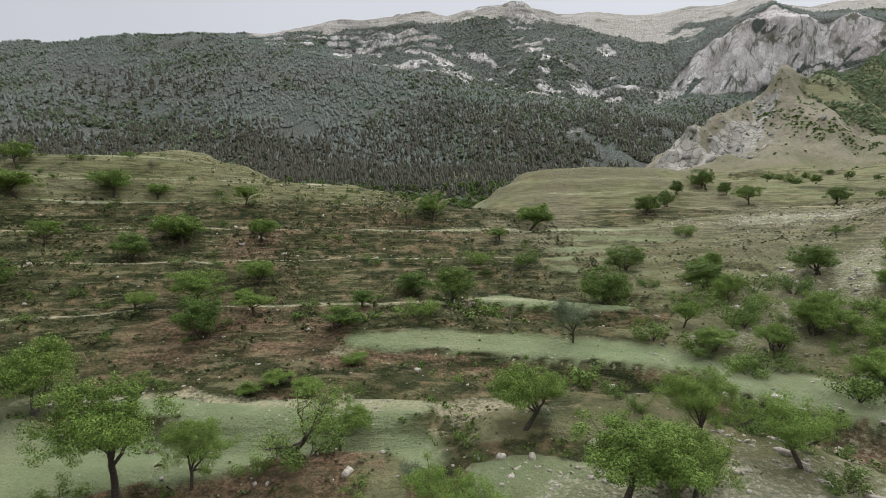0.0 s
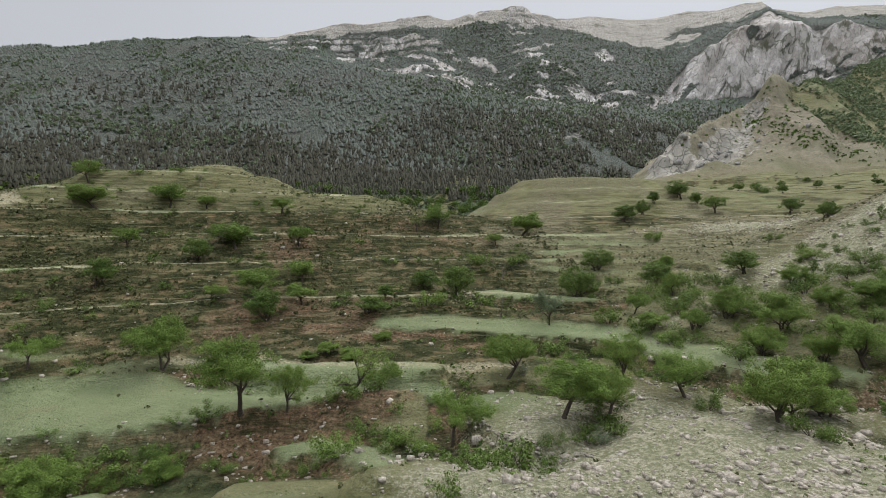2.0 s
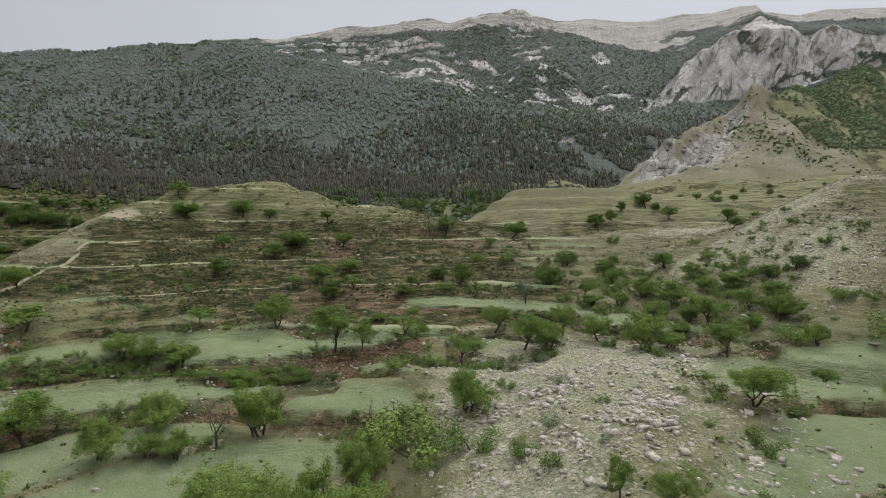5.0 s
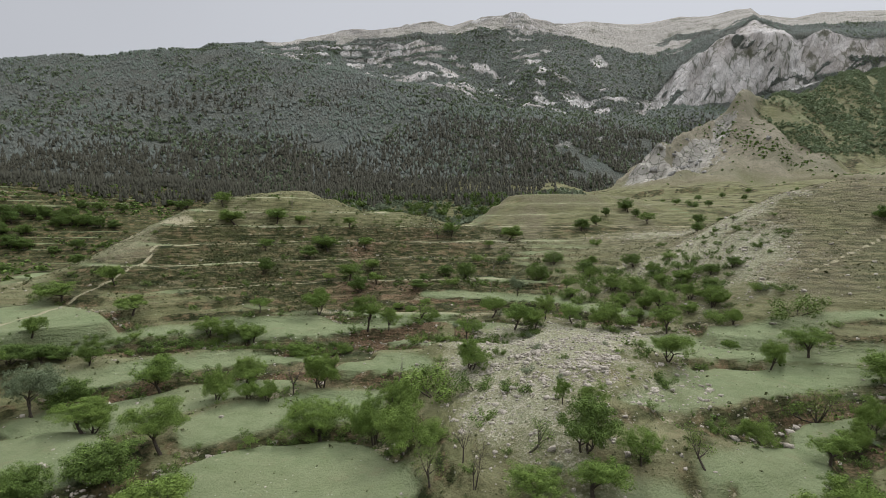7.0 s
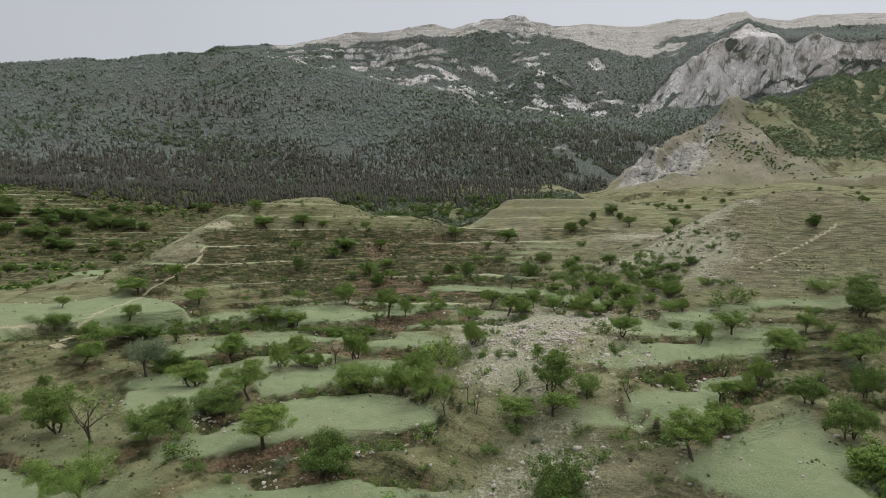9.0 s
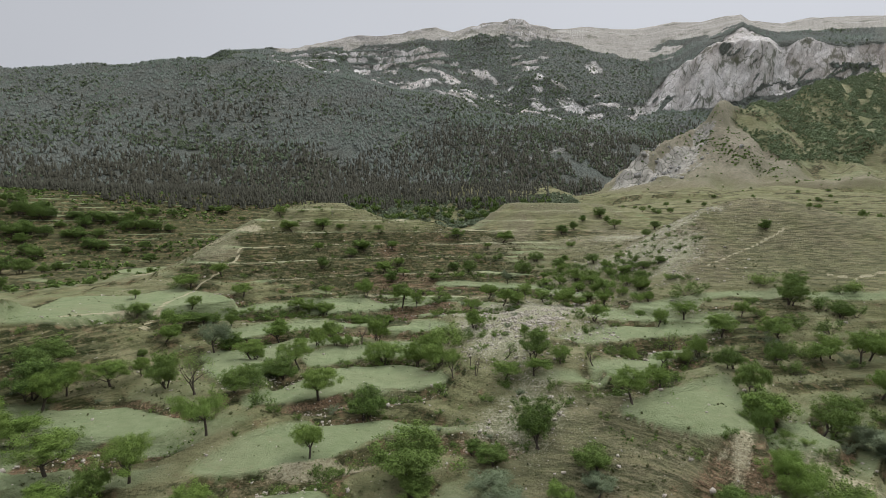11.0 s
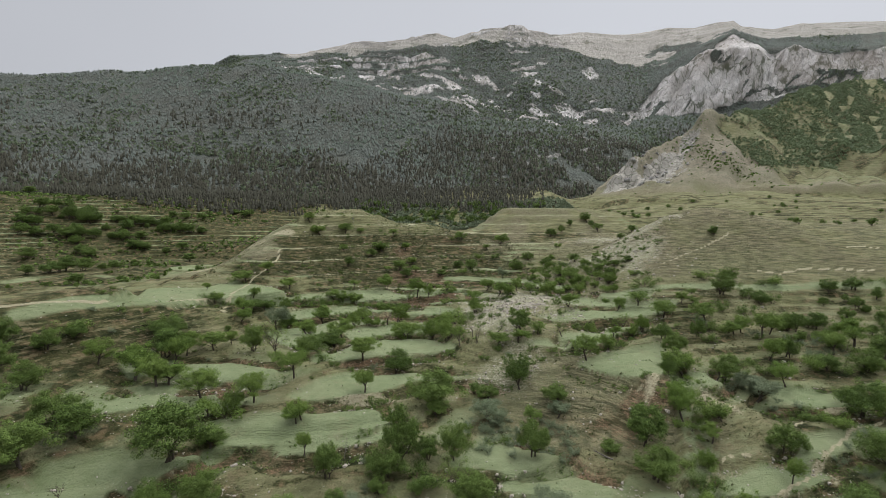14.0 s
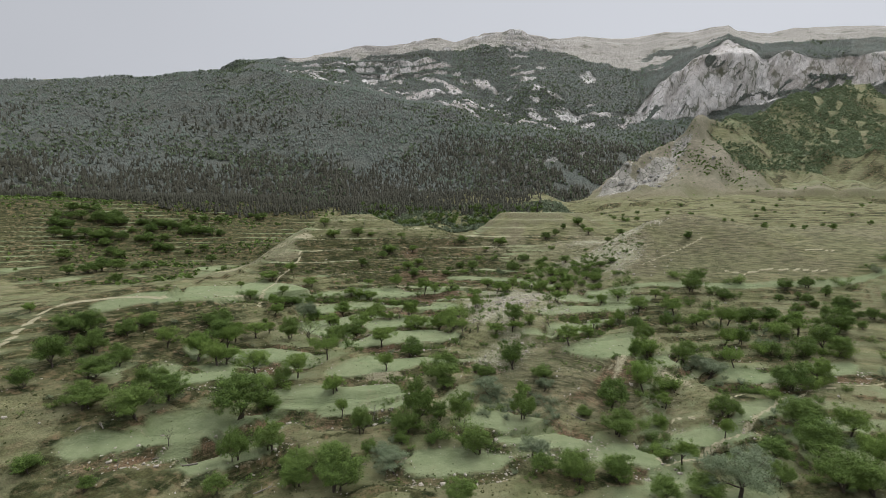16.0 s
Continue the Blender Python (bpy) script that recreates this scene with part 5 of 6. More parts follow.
ORCHARD_D = ((92.4, -22.5, 7.3, 6.6), (95.8, -20.8, 6.1, 6.5), (83, -105, 8.1), (90, -90, 8.1), (-142, -63, 3.1), (101, -63, 8.1), (109, -32, 6.8), (119, -27, 9.4), (-109, 17, 3.1), (-94, 48, 5.2), (32, 68, 3.2), (41, 73, 4.0), (44, 86, 4.6), (-98, 0, 3.6))
BUSHY_A = ((-114.2, -74.6, 7.3, 7.3), (-105.0, -79.4, 6.3, 6.3), (-103.0, -92.5, 5.7, 7.6), (-95.4, -106.3, 6.1, 8.3), (-95.2, -37.1, 6.5, 9.2), (-91.2, -46.1, 7.9, 8.5), (-87.7, -92.8, 6.9, 7.6), (-84.6, 3.3, 3.5, 5.2), (-84.3, -104.8, 7.3, 9.6), (-82.4, -94.2, 6.2, 7.7), (-81.7, 6.8, 3.4, 6.4), (-79.8, 10.0, 3.1, 4.4), (-74.9, 10.1, 5.0, 3.9), (-71.4, -79.5, 2.5, 5.1), (-69.8, -2.2, 5.8, 6.8), (-69.2, -37.0, 7.9, 6.6), (-64.7, -93.6, 11.0, 12.3), (-61.0, -73.2, 4.6, 4.6), (-60.9, -84.2, 4.1, 6.1), (-60.4, -107.9, 7.1, 6.0), (-60.0, -10.9, 4.8, 5.6), (-54.0, -101.8, 7.0, 6.4), (-53.4, -32.3, 3.9, 5.2))
BUSHY_B = ((-53.1, -41.1, 5.1, 6.3), (-52.5, -34.1, 4.7, 4.7), (-51.5, 85.0, 4.3, 5.2), (-47.6, -25.2, 6.5, 8.3), (-47.4, -104.3, 4.6, 6.8), (-46.2, 1.9, 5.1, 5.6), (-44.2, 11.3, 5.1, 6.7), (-41.2, 3.4, 2.9, 3.6), (-40.3, -105.1, 5.6, 7.9), (-39.6, -28.5, 2.7, 4.8), (-38.2, 25.9, 3.6, 5.1), (-38.1, 4.4, 3.7, 4.2), (-35.5, -89.6, 6.5, 5.2), (-32.3, -96.6, 3.1, 3.7), (-30.9, 66.3, 5.3, 5.5), (-30.0, 10.9, 6.9, 6.2), (-26.3, -39.3, 7.1, 7.7), (-24.6, -94.0, 3.1, 3.7), (-21.5, -85.6, 11.8, 6.7), (-21.1, 55.1, 1.4, 2.5), (-18.7, 57.1, 1.8, 3.2), (-16.5, -93.5, 2.8, 3.5), (-16.0, -10.1, 7.1, 6.2))
BUSHY_C = ((-15.7, -61.1, 8.9, 11.3), (-14.9, 56.0, 1.9, 3.4), (-14.8, -83.9, 5.2, 4.8), (-14.3, 69.8, 2.9, 4.6), (-13.9, -66.2, 3.8, 5.9), (-13.6, -2.7, 6.3, 5.8), (-12.2, 76.7, 2.5, 3.4), (-11.0, -17.0, 7.3, 8.9), (-10.9, 63.6, 1.7, 4.2), (-10.1, -83.4, 7.5, 6.8), (-5.4, -97.3, 6.7, 7.3), (-5.0, 83.7, 3.7, 5.7), (-3.8, -52.2, 2.9, 3.4), (-0.1, -55.8, 3.9, 5.5), (0.0, 8.3, 5.7, 6.5), (1.4, 81.8, 5.6, 6.2), (7.5, -79.6, 7.7, 6.3), (8.9, -51.4, 8.6, 7.5), (11.8, -29.6, 6.4, 6.0), (15.3, -107.5, 4.9, 6.6), (17.7, -57.3, 4.6, 6.0), (24.4, -79.3, 3.1, 3.9), (24.6, -106.2, 3.9, 5.6), (25.5, 79.1, 6.6, 7.0))
BUSHY_D = ((31.2, -87.8, 6.6, 7.9), (32.8, 29.5, 5.9, 6.6), (33.1, -78.5, 8.5, 7.8), (33.5, 96.0, 4.8, 6.9), (34.5, -71.8, 3.2, 4.2), (37.9, 31.0, 2.7, 5.3), (45.6, -60.0, 4.2, 3.1), (45.9, -68.0, 3.8, 4.8), (50.3, -21.6, 4.5, 3.8), (51.9, 13.0, 2.0, 3.2), (52.6, -72.2, 3.7, 3.7), (54.7, -19.0, 5.5, 4.7), (56.0, -100.3, 3.5, 7.0), (56.1, 141.2, 5.3, 6.5), (57.3, -37.3, 6.5, 6.5), (58.3, -26.7, 5.0, 5.7), (59.2, 24.0, 3.5, 3.8), (65.1, -76.9, 6.4, 7.1), (65.4, -98.6, 5.4, 7.2), (65.4, -49.8, 6.9, 6.9), (70.9, -24.4, 5.8, 4.3), (75.4, -99.3, 8.3, 8.3), (82.3, -84.1, 8.1, 9.4), (86.6, 170.8, 6.4, 7.5))
BUSHY_E = ((92.6, -64.4, 9.1, 9.4), (93.5, 6.0, 7.9, 7.9), (93.6, -33.9, 6.7, 5.3), (100.3, -41.4, 4.4, 9.1), (105.1, -16.7, 5.3, 4.6), (107.2, -17.0, 6.2, 5.2), (107.5, 140.4, 4.6, 5.6), (110.4, -42.3, 6.3, 7.2), (116.8, -13.5, 5.9, 6.3), (120.9, -38.0, 8.9, 9.2), (121.9, -43.6, 6.8, 7.1), (-81, -126, 2.9), (-60, -118, 4.1), (-113, -101, 4.8), (-115, -89, 7.9), (-120, -67, 6.9), (-113, -61, 5.6), (136, -23, 9.6), (151, -9, 7.7), (102, 17, 5.7), (113, 49, 4.1))
BUSHY_F = ((-61, 68, 4.7), (85, 95, 3.5), (65, 149, 4.7), (87, 158, 4.0), (73, 160, 4.1), (-84, -21, 2.2), (-111, -54, 4.2))
BUSHY_G = ((-37.1, -113.5, 9.0, 9.6), (-44.8, -111.9, 6.1, 6.1), (15.2, -110.8, 6.1, 6.1), (24.2, -109.7, 6.2, 5.9), (70.7, -114.2, 8.3, 10.6), (76.0, -114.3, 7.1, 8.3), (78.6, -93.1, 7.8, 7.8), (-9.7, -117.5, 4.6, 6.3), (32.5, -115.4, 4.7, 5.9), (40.4, -113.7, 4.8, 7.1), (-23.4, -89.6, 6.6, 7.3), (-124.7, -70.6, 5.8, 10.0), (-92.4, -125.0, 3.2, 5.4), (59.4, -109.9, 4.9, 4.9), (8.4, -106.8, 4.4, 5.1))
BUSHY_H = ((-59.6, 28.1, 4.0, 5.5), (-55.9, 28.6, 4.6, 5.0), (-50.7, 30.0, 3.8, 5.5), (41.3, 80.7, 4.3, 5.9), (55.3, 75.5, 4.2, 6.2), (43.8, 59.7, 5.0, 6.6), (47.7, 52.6, 4.9, 6.4), (42.2, 47.7, 4.0, 5.4), (46.6, 43.5, 3.4, 3.7), (57.7, 42.2, 4.3, 5.1), (62.5, 41.4, 4.3, 5.0), (59.5, 34.3, 5.2, 5.8), (53.8, 33.3, 3.2, 3.9), (56.3, 55.0, 3.4, 4.2), (61.1, 52.7, 3.4, 5.0), (57.2, 64.1, 3.6, 4.6), (36.9, 56.5, 2.9, 3.8), (31.5, 59.5, 2.5, 5.3), (42.7, 38.1, 2.4, 4.2), (67.6, 50.7, 2.9, 4.0), (72.9, 49.9, 2.9, 4.0), (-28.7, 28.7, 2.5, 3.5))
HALF_BARE_A = ((-61.5, -40.8, 9.5, 8.2), (-12.9, 41.6, 6.0, 7.0), (-9.0, -93.9, 6.9, 7.5), (-8.1, 114.7, 4.3, 5.1), (-7.0, -28.7, 5.8, 4.1), (4.9, -28.9, 4.1, 4.7), (24.9, -31.4, 4.9, 3.6), (50.0, -13.9, 7.4, 6.7), (62.1, -51.3, 6.3, 5.7))
DEAD_TREES_A = ((-79.5, -118.7, 2.9, 2.3), (-73.9, -109.9, 3.7, 2.8), (-67.3, 119.7, 3.9, 2.1), (-46.5, -103.4, 4.4, 2.3), (-34.1, 7.4, 6.3, 4.9), (-32.9, -83.3, 5.2, 2.5), (-27.5, 89.2, 3.4, 1.4), (-14.1, 11.4, 5.4, 3.1), (-2.9, -27.1, 4.9, 2.8), (-1.7, -31.9, 6.1, 3.9), (9.1, 70.5, 4.9, 3.1), (12, 92, 3.1))
WILLOWS_A = ((-72.3, -7.7, 8.3, 7.3), (-28.3, -98.4, 3.8, 6.6), (0.2, -63.8, 5.6, 8.1), (7.4, -99.7, 5.3, 6.5), (16.9, -62.3, 4.1, 5.2), (17.1, 66.8, 5.9, 4.6), (57.5, -103.3, 5.7, 12.6), (69.1, -52.7, 4.5, 5.7), (69.7, -57.7, 6.2, 9.8), (72.3, -55.7, 5.5, 6.6), (48.4, -114.3, 8.9, 13.0), (-24.9, -104.0, 5.2, 7.8))
YOUNG_A = ((-53.4, 43.4, 4.1, 5.3), (-51.4, -57.0, 8.9, 9.6), (-34.7, -13.6, 1.7, 2.2), (-0.1, 31.7, 6.0, 6.7), (10.5, -63.5, 4.1, 4.1), (17.4, -31.4, 4.4, 4.5), (26.4, 37.1, 4.9, 6.3), (42.7, -70.2, 5.2, 4.7), (43.8, -72.8, 8.5, 8.1), (82.5, -50.0, 6.5, 7.2), (49.8, 40.4, 5.8, 7.6))

VALLEY_A = ((-364.7, 244.8, 6.6, 9.2), (-332.4, 214.9, 7.6, 10.6), (-332.1, 200.5, 6.5, 7.4), (-326.0, 203.5, 5.9, 7.4), (-323.6, 185.8, 8.7, 12.0), (-325.1, 221.6, 6.6, 7.6), (-318.8, 224.6, 6.1, 7.6), (-317.0, 206.9, 7.4, 10.2), (-315.3, 190.2, 7.2, 9.9), (-315.5, 173.2, 8.0, 9.2), (-307.8, 176.2, 7.3, 9.2), (-300.3, 184.3, 7.0, 9.7), (-303.1, 207.6, 11.5, 13.2), (-292.1, 210.6, 10.5, 13.2), (-297.1, 219.6, 8.1, 11.2), (-290.5, 147.3, 7.8, 10.8), (-290.1, 214.8, 7.3, 10.0), (-289.7, 185.0, 8.3, 11.4), (-287.7, 191.5, 8.3, 11.5), (-283.1, 191.0, 7.5, 8.6), (-276.0, 194.0, 6.9, 8.6), (-279.3, 180.1, 6.8, 9.3), (-278.0, 223.2, 5.9, 8.0), (-276.2, 207.4, 4.5, 6.2), (-274.0, 225.8, 5.9, 8.0), (-268.8, 170.2, 5.9, 8.1), (-265.8, 226.4, 7.2, 9.9), (-265.0, 197.9, 5.5, 7.6), (-263.9, 215.7, 7.7, 10.7), (-260.3, 166.3, 7.1, 9.7))
VALLEY_B = ((-259.6, 199.1, 8.2, 11.3), (-258.6, 228.5, 8.6, 11.8), (-255.0, 105.9, 5.7, 7.8), (-253.1, 230.0, 7.2, 8.2), (-246.2, 233.0, 6.6, 8.2), (-248.8, 252.8, 5.9, 8.1), (-247.7, 206.8, 6.2, 8.5), (-247.0, 112.7, 6.8, 9.4), (-246.1, 118.6, 6.9, 9.5), (-244.9, 236.6, 7.2, 9.9), (-244.5, 191.9, 8.0, 10.9), (-245.6, 123.1, 8.7, 10.0), (-237.2, 126.1, 8.0, 10.0), (-240.9, 222.7, 6.9, 9.6), (-239.2, 255.7, 5.9, 8.1), (-238.4, 193.3, 5.9, 8.1), (-235.2, 226.0, 6.9, 9.6), (-228.5, 229.6, 7.6, 10.6), (-225.8, 260.4, 6.2, 8.5), (-225.2, 126.8, 4.5, 6.2), (-222.6, 133.7, 5.1, 7.1), (-222.6, 193.3, 4.5, 6.2), (-221.6, 231.0, 6.9, 9.6), (-214.2, 232.5, 5.8, 8.0), (-211.5, 197.3, 5.8, 8.0), (-208.8, 290.2, 4.6, 6.3), (-204.9, 76.6, 5.9, 8.0), (-203.6, 138.9, 3.4, 4.6), (-200.1, 285.2, 6.0, 8.3), (-196.9, 290.8, 6.1, 8.4), (-195.8, 175.7, 6.0, 8.3))
SHRUBS = ((-28.4, 30.1, 1.6), (-36.4, 25.5, 2.4), (-6.9, 31.7, 2.6), (-11.5, 30.2, 2.2), (-17, 27.5, 1.3), (-14.4, 29.2, 1.5), (-20, 28, 1.2), (-27.5, 36.0, 2.0), (-10.8, 40.5, 2.2), (-14.5, 39.0, 1.8), (-33, 31, 1.7), (-40, 29, 1.9), (-44, 27.5, 1.8), (-24, 31, 1.3), (-38, 27, 1.5), (-31, 33, 1.2), (-62, -100, 4.7), (-16, -90, 3.6), (-61, -75, 4.1), (52, -71, 3.4), (82, -68, 3.1), (-113, -54, 3.7), (103, -43, 4.9), (98, -39, 4.0), (32, -21, 2.0), (29, -10, 1.9), (0, -2, 2.8), (-98, 1, 2.4), (-7, 2, 4.8), (6, 14, 2.0), (32, 25, 1.9), (57, 27, 2.9), (-29, 29, 2.7), (74, 30, 1.8), (71, 34, 2.3), (28, 35, 2.1), (82, 54, 2.6), (32, 53, 1.8), (-13, 71, 2.6), (66, 72, 2.2), (-4, 73, 2.6), (71, 91, 1.5), (7, 98, 2.9), (16, 99, 3.0), (55, 118, 2.7), (128, 188, 3.9))


LEAFY = [make_tree(100 + k, "near") for k in range(7)]
DENSE = [make_tree(200 + k, "near_thicket") for k in range(5)]
LEAFY_MID = [make_tree(150 + k, "mid") for k in range(6)]
DENSE_MID = [make_tree(250 + k, "mid_thicket") for k in range(4)]
FAR = [make_tree(800 + k, "far") for k in range(4)]
THIN = [make_tree(300 + k, "sparse") for k in range(3)]
NAKED = [make_tree(400 + k, "bare") for k in range(4)]
DULL = [make_tree(500 + k, "grey") for k in range(3)]
FRESH = [make_tree(600 + k, "bright") for k in range(3)]
GREEN_SHRUB = [make_shrub(700 + k, LEAF_DARK) for k in range(3)] + [make_shrub(710, LEAF)]
DULL_SHRUB = [make_shrub(720 + k, LEAF_GREY) for k in range(2)]
SMALL_SHRUB = [make_shrub(730 + k, LEAF_DARK, 500, 0.10) for k in range(3)]
PARTS, SHRUB_PARTS = ("trunk", "crown"), ("stem", "foliage")
orchard = ORCHARD_A + ORCHARD_B + ORCHARD_C + ORCHARD_D
thickets = BUSHY_A + BUSHY_B + BUSHY_C + BUSHY_D + BUSHY_E + BUSHY_F + BUSHY_G + BUSHY_H


def passed_close(p):
    """Plants in the stretch of the plan over which the path runs low."""
    return -24 < p[1] < 66 and abs(p[0]) < 62


plant([p for p in orchard if passed_close(p)], "fruit_tree", LEAFY, PARTS, "green fruit tree with a crooked trunk on a grassy terrace", "tree", "orchard trees")
plant([p for p in orchard if not passed_close(p)], "fruit_tree", LEAFY_MID, PARTS, "green fruit tree with a crooked trunk on a grassy terrace", "tree", "orchard trees")
plant([p for p in thickets if passed_close(p)], "bushy_tree", DENSE, PARTS, "dense dark green bushy tree branching from the ground", "tree", "bushy trees")
plant([p for p in thickets if not passed_close(p)], "bushy_tree", DENSE_MID, PARTS, "dense dark green bushy tree branching from the ground", "tree", "bushy trees")
plant(YOUNG_A, "young_tree", FRESH, PARTS, "fresh yellow-green tree on a grassy terrace", "tree", "bright green trees")
plant(HALF_BARE_A, "old_tree", THIN, PARTS, "old half-bare tree with few leaves", "tree", "half-bare trees")
plant(DEAD_TREES_A, "dead_tree", NAKED, PARTS, "leafless dead tree with crooked branches", "tree", "dead trees")
plant(WILLOWS_A, "willow", DULL, PARTS, "grey-green willow with a loose crown", "tree", "willows")
BIG_SHRUB = [make_shrub(750 + k, LEAF_DARK if k else LEAF, 2200, 0.055) for k in range(3)]
plant(SHRUBS, "shrub", BIG_SHRUB, SHRUB_PARTS, "low dark green shrub on the slope", "shrub", "shrubs on the terraces")


def sown(rng, count, x0, x1, y0, y1, chance, apart=0.0):
    """Random places in a stretch of the plan, kept by the given chance."""
    p = np.stack([rng.uniform(x0, x1, count), rng.uniform(y0, y1, count)], -1)
    p = p[rng.random(count) < chance(p[:, 0], p[:, 1])]
    kept = []
    for q in p:
        if not apart or all((q[0] - k[0]) ** 2 + (q[1] - k[1]) ** 2 > apart * apart for k in kept):
            kept.append(q)
    return np.array(kept)


# hedges and lone trees over the valley beyond the terraced hill
far_rng = np.random.default_rng(33)
plant(VALLEY_A + VALLEY_B, "valley_tree", DENSE_MID, PARTS, "rounded dark green tree on the fields across the valley", "tree", "valley trees")
hedge = sown(far_rng, 2600, -420, -135, 60, 330, lambda x, y: 0.1 + 0.8 * ramp(np.sin((y + 0.25 * x) / 11.0) + 1.2 * rough(x, y, 60, 2, 3), 0.5, 0.9), 3.2)[:150]
plant([(x, y, far_rng.uniform(1.6, 3.6)) for x, y in hedge], "valley_shrub", FAR, PARTS, "low dark green shrub tree in a hedge across the valley", "shrub", "valley shrubs")
dell = sown(far_rng, 900, -110, 95, 285, 372, lambda x, y: 0.9 - 0.6 * ramp(rough(x, y, 40, 1, 2), 0.0, 0.5), 4.5)[:130]
plant([(x, y, far_rng.uniform(3.5, 7.0)) for x, y in dell], "dell_tree", FAR, PARTS, "green tree in the wooded dell below the pines", "tree", "trees in the dell")
brake = sown(far_rng, 500, 26, 70, 36, 86, lambda x, y: np.exp(-0.5 * (((x - 48) * 0.72 - (y - 60) * 0.69) / 20) ** 2 - 0.5 * (((x - 48) * 0.69 + (y - 60) * 0.72) / 9) ** 2), 3.0)[:45]
plant([(x, y, far_rng.uniform(1.2, 3.0)) for x, y in brake], "gully_shrub", GREEN_SHRUB, SHRUB_PARTS, "green shrub in the stony gully", "shrub", "gully shrubs")
steep = sown(far_rng, 700, 58, 100, 44, 84, lambda x, y: np.exp(-0.5 * ((x - 72) / 9) ** 2 - 0.5 * ((y - 62) / 11) ** 2), 2.2)[:60]
plant([(x, y, far_rng.uniform(0.7, 1.7)) for x, y in steep], "hillside_shrub", SMALL_SHRUB, SHRUB_PARTS, "small round dark shrub on the stony hillside", "shrub", "hillside shrubs")
right = sown(far_rng, 700, 70, 200, -75, 22, lambda x, y: 0.55 + 0.6 * rough(x, y, 25, 3, 3), 4.2)[:85]
plant([(x, y, far_rng.uniform(1.6, 4.6)) for x, y in right], "bank_shrub", GREEN_SHRUB + DULL_SHRUB[:1], SHRUB_PARTS, "green shrub on a terrace bank", "shrub", "bank shrubs")
near = sown(far_rng, 1500, -120, 75, -125, 60, lambda x, y: (0.35 + 0.9 * rough(x, y, 22, 0, 3)) * (ground_shape(x, y)[1] < 0.25), 3.2)[:170]
plant([(x, y, far_rng.uniform(0.7, 1.9)) for x, y in near], "bank_shrub", GREEN_SHRUB + SMALL_SHRUB + DULL_SHRUB, SHRUB_PARTS, "low shrub on an earthen terrace bank", "shrub", "bank shrubs")
def rim_chance(x, y):
    return 0.9 * meadow_steps(x, y, base_height(x, y))[2] * ramp(rough(x, y, 18, 5, 2), -0.15, 0.3)


rims = sown(far_rng, 9000, -118, 112, -122, 85, rim_chance, 1.5)[:620]
plant([(x, y, min(0.7 + far_rng.exponential(0.6), 2.8)) for x, y in rims], "edge_shrub", SMALL_SHRUB + GREEN_SHRUB[:1], SHRUB_PARTS, "low dark shrub at the edge of a meadow", "shrub", "meadow edge shrubs")
hedge_line = (((-81, 17), (-66, 23), (-52, 27), (-40, 30), (-30, 31)), 1.8)
bank_hedge = sown(far_rng, 3000, -84, -22, 6, 40, lambda x, y: 0.9 * line_near(x, y, hedge_line), 1.5)[:110]
plant([(x, y, far_rng.uniform(0.7, 1.8)) for x, y in bank_hedge], "hedge_shrub", GREEN_SHRUB, SHRUB_PARTS, "dark green shrub in a hedge along the bank below a meadow", "shrub", "hedge shrubs")
blackthorn = sown(far_rng, 320, -8, 20, -84, -58, lambda x, y: np.exp(-0.5 * ((x - 6) / 7) ** 2 - 0.5 * ((y + 70) / 5) ** 2), 1.7)[:40]
below_road = sown(far_rng, 700, 98, 165, -24, 13, lambda x, y: 0.5 + 0.8 * rough(x, y, 14, 2, 3) - 0.9 * line_near(x, y, FOOT_ROAD), 3.2)[:26]
plant([(x, y, far_rng.uniform(2.4, 5.2)) for x, y in below_road], "bushy_tree", DENSE_MID, PARTS, "dense dark green bushy tree below the hill track", "tree", "bushy trees")
ravine = sown(far_rng, 500, 66, 92, -98, -76, lambda x, y: 0.45 + 0.7 * rough(x, y, 10, 3, 3) - 0.9 * path_near(x, y), 3.2)[:18]
plant([(x, y, far_rng.uniform(1.4, 3.2)) for x, y in ravine], "ravine_shrub", GREEN_SHRUB + DULL_SHRUB, SHRUB_PARTS, "dark green shrub on the steep side of the ravine", "shrub", "ravine shrubs")
grey_brush = sown(far_rng, 400, 62, 116, -62, -20, lambda x, y: mound(x, y, 71, -56, 6, 3, -30, 0.9) + mound(x, y, 107, -26, 9, 4, 0, 0.9), 1.6)[:34]
plant([(x, y, far_rng.uniform(1.0, 2.2)) for x, y in grey_brush], "grey_shrub", DULL_SHRUB, SHRUB_PARTS, "grey-green thorny shrub in a low thicket", "shrub", "grey thorn shrubs")
gully_bush = sown(far_rng, 900, 36, 56, -92, -50, lambda x, y: 0.8 * line_near(x, y, GULLY), 2.8)[:20]
plant([(x, y, far_rng.uniform(1.2, 2.8)) for x, y in gully_bush], "gully_shrub", GREEN_SHRUB[3:] + GREEN_SHRUB[:1], SHRUB_PARTS, "fresh green shrub in the gully beside the bare bluff", "shrub", "gully shrubs")
plant([(x, y, far_rng.uniform(1.2, 2.4)) for x, y in blackthorn], "grey_shrub", DULL_SHRUB, SHRUB_PARTS, "grey-green thorny shrub in a low thicket", "shrub", "grey thorn shrubs")
slopes = sown(far_rng, 700, -118, 20, 48, 128, lambda x, y: (0.30 + 0.8 * rough(x, y, 20, 1, 3)) * (ground_shape(x, y)[1] < 0.3), 3.0)[:130]
plant([(x, y, far_rng.uniform(0.6, 1.6)) for x, y in slopes], "hill_shrub", SMALL_SHRUB, SHRUB_PARTS, "low olive shrub on the terraced hill", "shrub", "hill shrubs")
